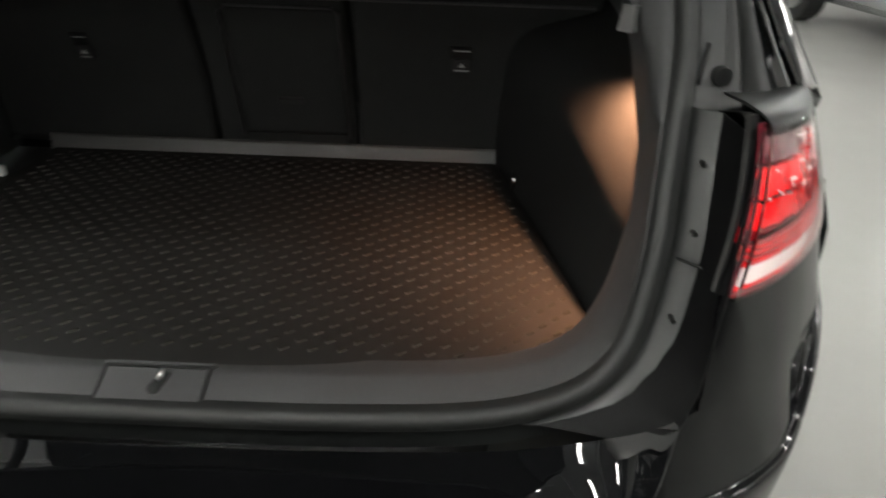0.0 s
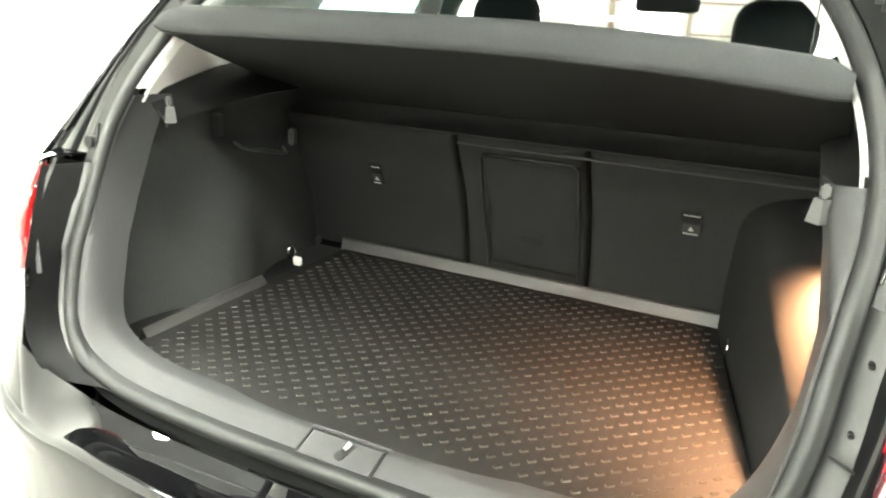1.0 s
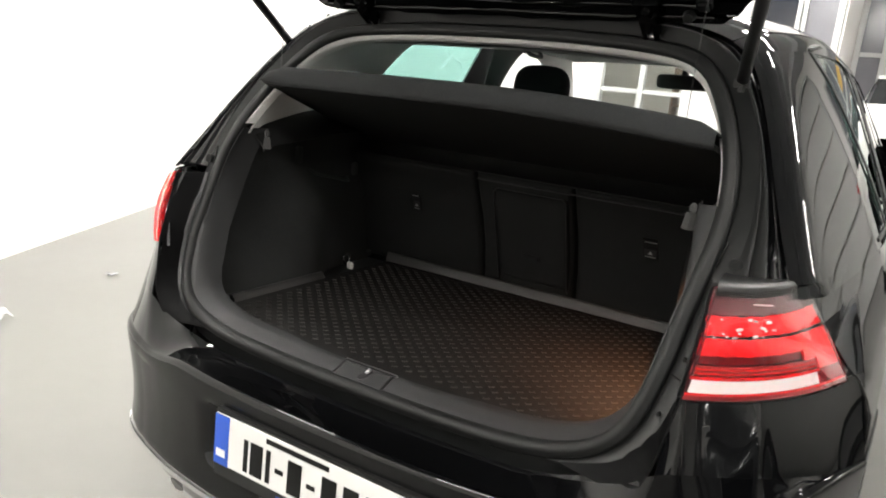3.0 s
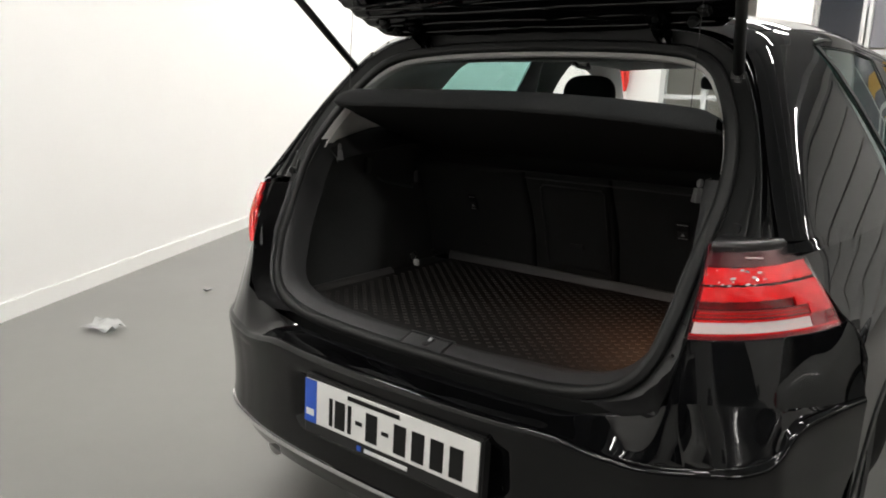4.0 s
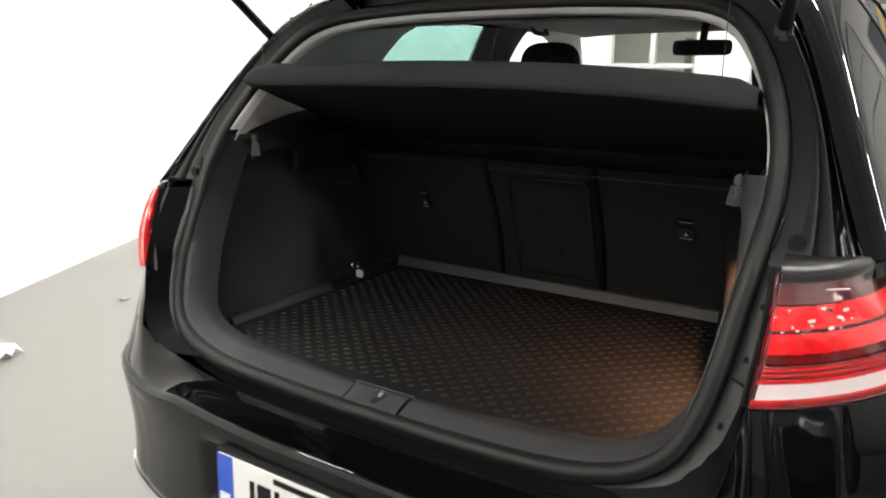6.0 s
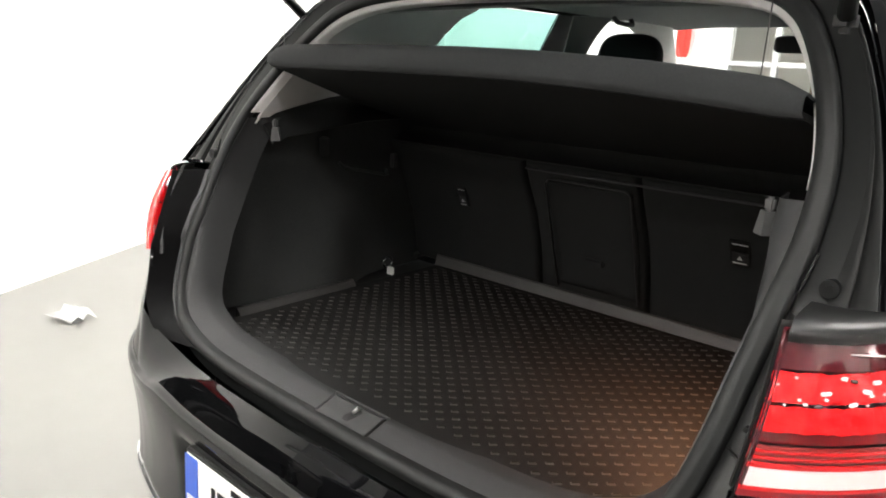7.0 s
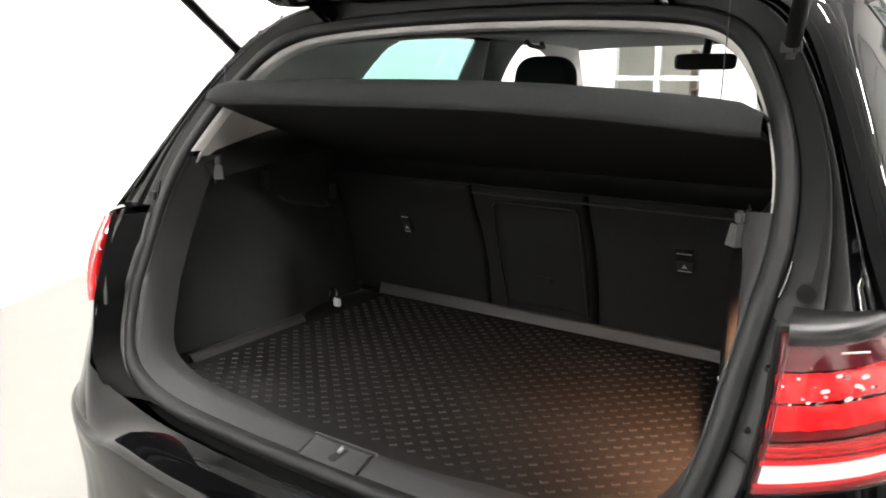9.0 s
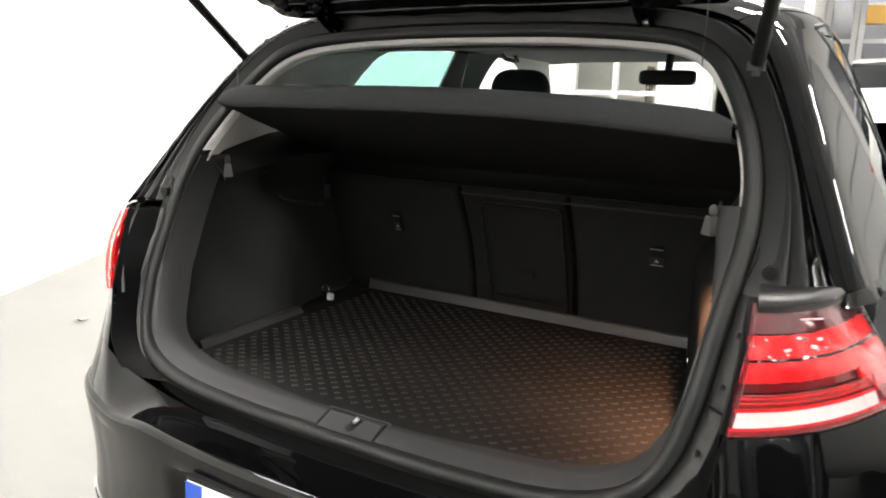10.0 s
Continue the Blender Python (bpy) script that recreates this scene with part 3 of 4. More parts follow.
def lower_side(side):
    zs = steps(.22, 1.0, 26)
    cols = 150
    verts, inside = [], []
    for z in zs:
        y0 = float(np.interp(z, [q[0] for q in REARLOW], [q[1] for q in REARLOW]))
        for y in steps(y0, 4.02, cols):
            zz, hit = z, False
            for cy, cz, rr in ARCHES:
                d = math.hypot(y - cy, z - cz)
                if d < rr:
                    hit = True
                    k = rr / max(d, 1e-4)
                    y, zz = cy + (y - cy) * k, cz + (z - cz) * k
            verts.append(low(y, max(zz, 0.2), side)); inside.append(hit)
    faces, m = [], cols + 1
    for i in range(len(zs) - 1):
        for j in range(cols):
            q = (i * m + j, i * m + j + 1, (i + 1) * m + j + 1, (i + 1) * m + j)
            if not all(inside[k] for k in q): faces.append(q)
    ob = mesh_object("side_panel", verts, faces, PAINT, car)
    ob.modifiers.new("thickness", "SOLIDIFY").thickness = 0.004
    ob.modifiers.new("crisp_rim", "EDGE_SPLIT").split_angle = radians(83)
    for cy, cz, rr in ARCHES:
        rows = [[(side * (abs(low(cy + q * math.cos(a), max(.22, cz + q * math.sin(a)), side)[0]) + o), cy + q * math.cos(a), cz + q * math.sin(a))
                 for q, o in ((rr + .012, .001), (rr, .004), (rr - .01, -.01), (rr - .01, -.20), (rr - .01, -.45))] for a in steps(-0.2, math.pi + 0.2, 28)]
        sheet("wheel_arch", rows, BLACK, car, "black wheel arch lining", 0.003)
for s in (1, -1): lower_side(s)

def wheel(x, y, side):
    w = new("wheel"); w.parent = car; w.location = (x, y, 0.315)
    prof = [(.205, .10), (.285, .105), (.307, .09), (.315, .05), (.315, -.05), (.307, -.09), (.285, -.105), (.205, -.10)]
    rows = [[(side * b, a * math.cos(t), a * math.sin(t)) for a, b in prof] for t in steps(0, 2 * math.pi, 40)]
    v, f = grid(rows); mesh_object("tyre", v, f, TYRE, w)
    prof = [(.215, .098), (.20, .085), (.195, .03), (.195, -.09)]
    rows = [[(side * b, a * math.cos(t), a * math.sin(t)) for a, b in prof] for t in steps(0, 2 * math.pi, 40)]
    v, f = grid(rows); mesh_object("rim", v, f, ALLOY, w)
    for k in range(5):
        a = 2 * math.pi * k / 5
        part("spoke", box(side * .075, 0, .115, .02, .045, .17, .006, Matrix.Rotation(a, 4, "X")), ALLOY, w)
    part("hub", rod((side * .05, 0, 0), (side * .09, 0, 0), .05), ALLOY, w)
for s in (1, -1):
    for y in (0.80, 3.43): wheel(s * 0.77, y, s)

# front end and windscreen
rows = []
for t in steps(0, 1, 12):
    y = lerp(3.0, 4.12, t)
    z = 1.03 - 0.20 * t ** 1.6
    hw = 0.80 - 0.10 * t ** 2
    rows.append([(hw * u, y + 0.10 * (1 - u * u) * t, z + 0.03 * (1 - u ** 4)) for u in steps(-1, 1, 16)])
sheet("bonnet", rows, PAINT, car, "glossy black bonnet", 0.004)
rows = [[(lerp(.70, .84, k) * u, 4.02 + 0.22 * (1 - abs(u) ** 3) + 0.04 * math.sin(k * 3.1), lerp(.86, .22, k)) for u in steps(-1, 1, 24)] for k in steps(0, 1, 10)]
sheet("front_bumper", rows, PAINT, car, "", 0.004)
rows = []
for t in steps(0, 1, 8):
    rows.append([(lerp(.77, .585, t) * u, lerp(3.08, 2.51, t) + 0.11 * (1 - u * u), lerp(1.04, 1.452, t) + 0.050 * (1 - u * u) * t) for u in steps(-1, 1, 14)])
sheet("windscreen", rows, GLASS, car, "clear windscreen", 0.004).visible_shadow = False
part("underbody", box(0, 2.15, 0.25, 1.45, 3.4, 0.06, 0.02), BLACK, car)

# ---- rear bumper ----
LEDGE_OUT = [(0, .032, .622), (.15, .033, .622), (.30, .038, .625), (.42, .048, .628), (.50, .061, .616), (.56, .075, .608), (.61, .089, .608), (.66, .108, .612),
             (.71, .138, .615), (.755, .178, .618), (.790, .226, .632), (.818, .280, .690), (.858, .370, .708), (.893, .460, .712)]
LEDGE_IN = [(0, .132, .633), (.15, .132, .634), (.30, .132, .638), (.42, .134, .646), (.505, .134, .664), (.575, .128, .692), (.615, .125, .724), (.65, .143, .731),
            (.692, .175, .729), (.732, .212, .726), (.770, .257, .720), (.806, .306, .715), (.850, .375, .713), (.888, .460, .714)]
FACE_TOP = [(.622, .156, .846), (.655, .180, .846), (.690, .214, .847), (.728, .258, .849), (.764, .308, .852), (.796, .358, .856), (.826, .410, .860), (.858, .460, .864)]
def other_side(p):
    """The same point on the other side of the car, whose corner stands a little nearer the middle."""
    k = max(0.0, min(1.0, p[0] / .45)) * max(0.0, min(1.0, (.74 - p[0]) / .12))
    return (-(p[0] - .024 * k), p[1], p[2])
N = 104
def plate_recess(x, z):
    """Depth of the shallow hollow that the number plate sits in."""
    return .018 * ease((.345 - abs(x)) / .045) * ease((.578 - z) / .020) * ease((z - .425) / .020)
def bumper_face():
    rows = []
    for j in steps(0, len(LEDGE_OUT) - 1, N):
        o = spline(LEDGE_OUT, j); i = spline(LEDGE_IN, j)
        a, b = spline(LEDGE_OUT, j - 0.05), spline(LEDGE_OUT, j + 0.05)
        dx, dy = b[0] - a[0], b[1] - a[1]; l = math.hypot(dx, dy) or 1
        nx, ny = dy / l, -dx / l
        top = (o[0] - nx * .010, o[1] - ny * .010, o[2] + .001)
        col = [tuple(lerp(p, q, t) - (.004 * math.sin(t * math.pi) if k == 2 else 0) for k, (p, q) in enumerate(zip(i, top))) for t in (0, .04, .12, .25, .4, .55, .7, .85, .95, 1)]
        for z, inn in ((o[2] - .0005, .006), (o[2] - .003, .0022), (o[2] - .007, .0006), (o[2] - .013, .0), (o[2] - .030, .001), (.576, .002), (.567, .003), (.557, .004), (.53, .007), (.50, .010), (.47, .012),
                       (.446, .0125), (.437, .0125), (.428, .0125), (.40, .012), (.375, .010), (.345, .006), (.325, .022), (.27, .05), (.21, .13)):
            z = min(z, o[2] - .0005)
            inn += plate_recess(o[0], z)
            col.append((o[0] - nx * inn, o[1] - ny * inn, z))
        rows.append(col)
    return rows
half = bumper_face()
full = [[other_side(p) for p in c] for c in reversed(half[1:])] + half
sheet("rear_bumper", full, PAINT, car, "glossy black rear bumper", 0.004, offset=0)
for s in (1, -1):
    rows = []
    for j in steps(6, len(LEDGE_IN) - 1, 35):
        i = spline(LEDGE_IN, j); t = spline(FACE_TOP, j - 6)
        col = [[lerp(p, q, k) for p, q in zip(i, t)] for k in steps(0, 1, 6)]
        rows.append(col if s > 0 else [other_side(p) for p in col])
    sheet("bumper_corner", rows, PAINT, car, "", 0.004)
    # strip beside the seal channel, then the case wall up to the lamp's inner edge
    rows, walls = [], []
    for k in steps(0, 1, 24):
        z = lerp(.672, 1.0, k)
        i = min(range(len(HALF)), key=lambda q: abs(HALF[q][1] - z) + (0 if HALF[q][0] > 0.4 else 9))
        c = ring_at(i, 0.004, -0.012)
        e = [float(np.interp(z, [.672, .70, .745, .85, 1.0], xs)) for xs in (([.560, .600, .612, .629, .640], [.126, .120, .124, .152, .190]) if s > 0 else ([.540, .560, .580, .608, .648], [.128, .122, .124, .156, .234]))] + [z]
        m = [c[0] + (.027 if s > 0 else .009), c[1] - .014 - (.014 if s > 0 else .004) * k, z]
        rows.append([mirror([lerp(p, q, t) - (.005 * math.sin(math.pi * t ** .7) if h == 1 else 0) for h, (p, q) in enumerate(zip(c, m))], s) for t in (0, .06, .15, .3, .5, .7, .85, .95, 1.0)])
        walls.append([mirror([lerp(p, q, t) for p, q in zip(m, e)], s) for t in steps(0, 1, 4)])
    sheet("lamp_side_strip", rows, STRIP, car, "satin black strip beside the lamp", 0.003)
    sheet("lamp_side_wall", walls, LAMP_WALL, car, "black case wall beside the lamp", 0.003)
    if s < 0: continue
    for z in (.955, .889, .80):
        i = min(range(len(HALF)), key=lambda q: abs(HALF[q][1] - z) + (0 if HALF[q][0] > 0.4 else 9))
        p = ring_at(i, .018, .010)
        part("strip_screw", rod((s * p[0], p[1] - .006, p[2]), (s * p[0], p[1] + .012, p[2]), .0032, seg=10), INK, car)
    part("strip_joint", rod((.594, .224, .853), (.618, .206, .851), .0020, seg=6), INK, car)
rows = [[(c[26][0], c[26][1] - 0.003 + d * 0.001, c[26][2] + d * 0.005) for d in (-1, 0, 1)] for c in full if abs(c[26][0]) < 0.80]
sheet("chrome_strip", rows, CHROME, car, "thin chrome strip along the lower bumper", 0.004)
# tow eye covers, tailpipe
part("exhaust_tip", rod((-.50, .13, .262), (-.50, .32, .27), .03, seg=18), STEEL, car, "dull steel exhaust tip", True)

# ---- number plate ----
plate = new("number_plate"); plate.parent = car
plate["label"] = "white number plate with a blue band, in a black holder"
plate.matrix_local = pose(0.0225, 0.022, 0.522, -2, 0, 0)
part("plate_holder", box(0, 0.012, -0.012, 0.535, 0.030, 0.150, 0.004), BLACK, plate)
part("plate_sheet", box(0, -0.005, 0.0, 0.520, 0.004, 0.111, 0.0015), PLATE, plate)
part("plate_band", box(-0.240, -0.0078, 0.0, 0.040, 0.002, 0.109), BLUE, plate, "blue band")
for cx, w in ((-0.170, .012), (-0.140, .034), (-0.108, .012), (-0.078, .022), (-0.038, .036), (0.004, .022), (0.048, .036), (0.100, .036), (0.152, .036), (0.204, .036)):
    h = 0.010 if w == .022 else 0.070
    part("plate_bar", box(cx, -0.0078, -0.010, w, 0.002, h, 0.0008), INK, plate)
part("plate_bar", box(-0.035, -0.0078, 0.043, 0.16, 0.002, 0.010), INK, plate)
part("plate_bar", box(-0.240, -0.0092, -0.028, 0.026, 0.002, 0.016), WHITE_MARK, plate)
part("holder_bar", box(0.005, -0.0045, -0.072, 0.13, 0.002, 0.009), WHITE_MARK, plate)
part("holder_dot", box(-0.078, -0.0045, -0.072, 0.012, 0.002, 0.012), BLUE, plate)

# ---- tail lamps ----
def lamp_point(u, v, side, out=0.0):
    inner = (lerp(.631, .642, v), lerp(.150, .188, v)) if side > 0 else (lerp(.608, .650, v), lerp(.155, .236, v))
    outer = (lerp(.834, .742, v), lerp(.418, .372, v))
    e = (.030 * 4 * u * (1 - u) + .008 * math.sin(math.pi * min(1, max(0, v)))) * (1 if side > 0 else .35) + out
    if side < 0: e += .013 * math.sin(math.pi * min(1, max(0, v))) * (1 - u)
    x, y = lerp(inner[0], outer[0], u) + .55 * e, lerp(inner[1], outer[1], u) - .83 * e
    z = lerp(.850, 1.018, v) - (.012 if side < 0 else 0) + .010 * u * u * (1 - v) ** 2
    return mirror((x, y, z), side)
def lamp_band(name, mat, v0, v1, u0, u1, out, side, parent, rise=0.0, ripple=0.0, nv=5, label=""):
    """A band of the lamp between two heights; rise lifts it towards its outer end, ripple makes it uneven."""
    rng = random.Random(name)
    wob = [rng.uniform(-1, 1) for _ in range(60)]
    rows = []
    for v in steps(v0, v1, nv):
        rows.append([lamp_point(u, v + rise * u * u + ripple * .5 * wob[k + 7], side, out + ripple * .15 * wob[(k * 3 + int(v * 90)) % 60]) for k, u in enumerate(steps(u0, u1, 40))])
    return sheet(name, rows, mat, parent, label, 0.004)
for s in (1, -1):
    lamp_ob = new("tail_lamp"); lamp_ob.parent = car
    lamp_ob["label"] = "red tail lamp with a white lower strip and smoked top"
    rows = [[lamp_point(u, v, s, -0.022) for u in steps(0, 1, 24)] for v in steps(-0.03, 1.02, 10)]
    sheet("lamp_housing", rows, BLACK, lamp_ob, "", 0.006)
    for name, mat, v0, v1, u0, u1, out, rise, ripple in (
            ("lower_edge", DEEP_RED, -.01, .035, 0, 1, -.002, 0, 0), ("lower_line", RED, .036, .058, 0, 1, -.001, 0, 0),
            ("white_strip", CLEAR_LENS, .060, .185, .012, .78, -.002, 0, 0), ("strip_end", DEEP_RED, .045, .20, .785, 1, -.003, 0, 0), ("outer_block", RED, .205, .40, .805, 1, -.003, 0, 0),
            ("red_line", RED, .188, .215, 0, .80, -.001, 0, 0), ("brown_band", BROWN_RED, .218, .310, 0, .80, -.006, 0, 0),
            ("groove", DEEP_RED, .312, .405, 0, .70, -.014, 0, 0), ("red_block", PRISM, .312, .42, .705, 1, -.003, .02, .006),
            ("red_bar", PRISM, .408, .565, 0, 1, -.004, .02, .008), ("dark_line", SMOKE, .568, .588, 0, 1, -.009, .05, .016),
            ("upper_bar", PRISM, .590, .765, 0, 1, -.004, .03, .010), ("smoked_top", SMOKE, .770, 1.0, 0, 1, -.008, 0, 0)):
        lamp_band(name, mat, v0, v1, u0, u1, out, s, lamp_ob, rise, ripple)
    # thin ribs of the light guides
    for v in (.245, .285):
        lamp_band("light_rib", RED, v - .006, v + .006, .01, .78, -.003, s, lamp_ob, 0, 0, 2)
    # bright chips scattered at random imitate sparkles of light in the lens
    rng = random.Random(7)
    for k in range(19):
        u, v = .03 + .027 * k + rng.uniform(-.03, .03), rng.choice((.735, .70, .655, .625, .59)) + rng.uniform(-.012, .012) + .02 * (k / 22)
        p = Vector(lamp_point(u, v, s, .0008)); q = Vector(lamp_point(u + .02, v, s, .0008))
        ang = math.atan2(q.y - p.y, q.x - p.x)
        big = rng.random() ** 1.5
        m = Matrix.Translation(p) @ Matrix.Rotation(ang, 4, "Z") @ Matrix.Rotation(rng.uniform(-.5, .1), 4, "X") @ Matrix.Rotation(rng.uniform(-.25, .25), 4, "Y")
        part("lens_glint", box(0, 0, 0, lerp(.005, .0125, big), .0028, lerp(.0024, .0048, big), .0012, m, 2), CLEAR_LENS if k % 3 else GLINT, lamp_ob)
    part("lens_glint", box(0, 0, 0, .034, .002, .0022, .0008, Matrix.Translation(Vector(lamp_point(.42, .87, s, -.002))) @ Matrix.Rotation(.72 * s, 4, "Z"), 1), CLEAR_LENS, lamp_ob)
    # inner side strip and clear outer lens
    rows = []
    for v in steps(.03 if s < 0 else .0, .97, 16):
        p = lamp_point(0, v, s)
        rows.append([(p[0] + s * dx, p[1] + dy, p[2]) for dx, dy in (((-.001, .014), (-.002, .005), (-.001, .0)) if s > 0 else ((.000, .016), (-.002, .006), (.0, -.003), (.006, -.006), (.014, -.002)))])
    sheet("edge_strip", rows, SMOKE if s > 0 else PRISM, lamp_ob, "", 0.002)
    lens = [[lamp_point(u, v, s, .004 if 0 < u < 1 and -.02 < v < 1 else -.006) for u in [0, .004] + steps(.02, .98, 30) + [.996, 1]] for v in [-.02, -.016] + steps(0.0, .985, 14) + [.998, 1.0]]
    if s > 0: sheet("outer_lens", lens, LAMP_GLASS, lamp_ob, "clear glossy outer lens", 0.003).visible_shadow = False
    tops = [lamp_point(u, 1.0, s, .0045) for u in steps(0.0, 1.0, 24)]
    rows = [[(p[0] - s * dx, p[1] + dy * (1 - .8 * k / 24), p[2] + dz) for k, p in enumerate(tops)] for dx, dy, dz in ((0, .004, -.010), (0, .001, -.003), (0, .004, .001), (.001, .012, .004), (.003, .026, .006), (.006, .06, .006), (.010, .11, .002))]
    sheet("lamp_cap", rows, CAP if s > 0 else PAINT, lamp_ob, "satin grey-black cap above the lamp" if s > 0 else "glossy black cap above the lamp", 0.003)

# ---- tailgate, raised ----
gate = new("tailgate"); gate.parent = car
gate["label"] = "raised glossy black tailgate with glazed window"
HINGE = Vector((0, 0.60, 1.430))
GATE_UP = 29.0
gate.matrix_local = Matrix.Translation(HINGE) @ Matrix.Rotation(radians(-GATE_UP), 4, "X")
# local frame: -y away from the hinge, z up (outer side)
GATE_W = [(0.0, .50), (.03, .54), (.08, .575), (.16, .605), (.28, .635), (.42, .655), (.55, .655), (.62, .63), (.75, .60), (.95, .56), (1.05, .50), (1.08, .42)]
def gate_w(d): return float(np.interp(d, [g[0] for g in GATE_W], [g[1] for g in GATE_W]))
def gate_z(d): return 0.012 + 0.045 * math.sin(min(1, d / 0.7) * 1.6) - 0.30 * max(0, d - 0.55) ** 1.3
def gate_sheet(name, d0, d1, u0, u1, dz, mat, nd=14, nu=20, label="", thick=0.004, ridge=0.0):
    rows = [[(gate_w(d) * u, -d, gate_z(d) + dz * (1 - 0.5 * abs(u) ** 6) + ridge * (math.sin(d * 150 + 2.0 * math.sin(u * 5)) + .5 * math.sin(u * 31))) for u in steps(u0, u1, nu)] for d in steps(d0, d1, nd)]
    return sheet(name, rows, mat, gate, label, thick)
gate_sheet("gate_skin", 0.0, 0.14, -1, 1, .045, PAINT)
gate_sheet("gate_side", 0.14, 0.55, -1, -.86, .045, PAINT, 14, 4)
gate_sheet("gate_side", 0.14, 0.55, .86, 1, .045, PAINT, 14, 4)
gate_sheet("gate_lower_skin", 0.55, 1.08, -1, 1, .045, PAINT)
gate_sheet("rear_window", 0.13, 0.56, -.87, .87, .042, DARK_GLASS, 12, 20, "dark rear window in the tailgate")
gate_sheet("gate_lining", 0.52, 1.05, -.93, .93, -.02, GREY, 12, 20, "dark grey plastic tailgate lining")
gate_sheet("gate_frame", 0.01, 0.15, -.97, .97, -.015, PAINT, 30, 70, "glossy black pressed inner panel", 0.004, .0028)
gate_sheet("gate_frame", 0.15, 0.53, -.97, -.84, -.015, PAINT, 40, 8, "", 0.004, .002)
gate_sheet("gate_frame", 0.15, 0.53, .84, .97, -.015, PAINT, 40, 8, "", 0.004, .002)
for d, r, u in ((.030, .0055, .90), (.062, .0045, .86), (.100, .006, .88), (.128, .004, .84)):
    v, f = tube([(gate_w(d) * k, -d - .0025 * math.sin(k * 7 + d * 60), gate_z(d) - .017 + .0006 * math.sin(k * 17 + d * 40)) for k in steps(-u, u, 60)], r)
    mesh_object("gate_bead", v, f, PAINT, gate, "pressed bead in the glossy inner panel")
for s in (1, -1):
    part("hinge_bracket", box(s * .361, -.060, -.004, .060, .050, .018, .006), PAINT, gate, "black hinge bracket")
    part("bracket_bolt", rod((s * .361, -.066, -.012), (s * .361, -.066, -.020), .008, seg=6), SATIN, gate)
    part("grommet", rod((s * .44, -.040, -.004), (s * .44, -.046, -.016), .013, .010, seg=14), RUBBER, gate, "rubber cable grommet")
    part("hinge", box(s * .372, -.005, -.012, .010, .075, .032, .003), PAINT, gate, "black steel hinge arm")
    part("hinge", box(s * .350, -.005, -.012, .010, .075, .032, .003), PAINT, gate)
    part("hinge_pin", rod((s * .345, .02, -.014), (s * .377, .02, -.014), .007, seg=10), STEEL, gate)
    part("buffer", box(s * .47, -.07, .0, .03, .03, .02, .006), RUBBER, gate, "small rubber buffer")
for s in (1, -1):
    foot, head = (Vector((.572, .483, 1.325)), Vector((.668, .07, 1.65))) if s > 0 else (Vector((-.608, .577, 1.33)), Vector((-.60, .13, 1.66)))
    st = new("gas_strut"); st.parent = car; st["label"] = "black gas strut holding the tailgate"
    part("cylinder", rod(foot.lerp(head, 0.02), foot.lerp(head, 0.62), 0.011, seg=16), BLACK, st, "", True)
    part("piston", rod(foot.lerp(head, 0.6), head, 0.005, seg=12), STEEL, st, "", True)
    part("ball_joint", box(foot.x, foot.y, foot.z, .026, .03, .03, .008), BLACK, st)
    v, f = tube([(s * .50, .425, 1.245), (s * .50, .43, 1.38), (s * .50, .44, 1.545)], 0.0009, 6)
    mesh_object("shelf_cord", v, f, BLACK, car, "thin black cord from tailgate to parcel shelf")

# ---- boot interior ----
def crest(y, side):
    """Edge of the wheel housing: the bevel lies above it, the upright wall below."""
    q = min(.95, max(.28, y))
    return .551 - (q - .369) * .205, min(.946, .857 + (q - .369) * .306)
def side_x(y, z, side):
    if side < 0:
        # softly rounded housing
        swell = .082 * math.exp(-((y - .600) / .118) ** 2) / (1 + math.exp((z - .892) / .022))
        return -lerp(.612 - swell, .632, 1 / (1 + math.exp((.985 - z) / .012)))
    xc, zc = crest(y, side)
    lean = .014 * math.log(1 + math.exp(min(40.0, (z - zc) / .014)))
    x = xc + .42 * lean + .01 * max(0, zc - z)
    return lerp(min(x, .612), .632, 1 / (1 + math.exp((1.0 - z) / .012)))
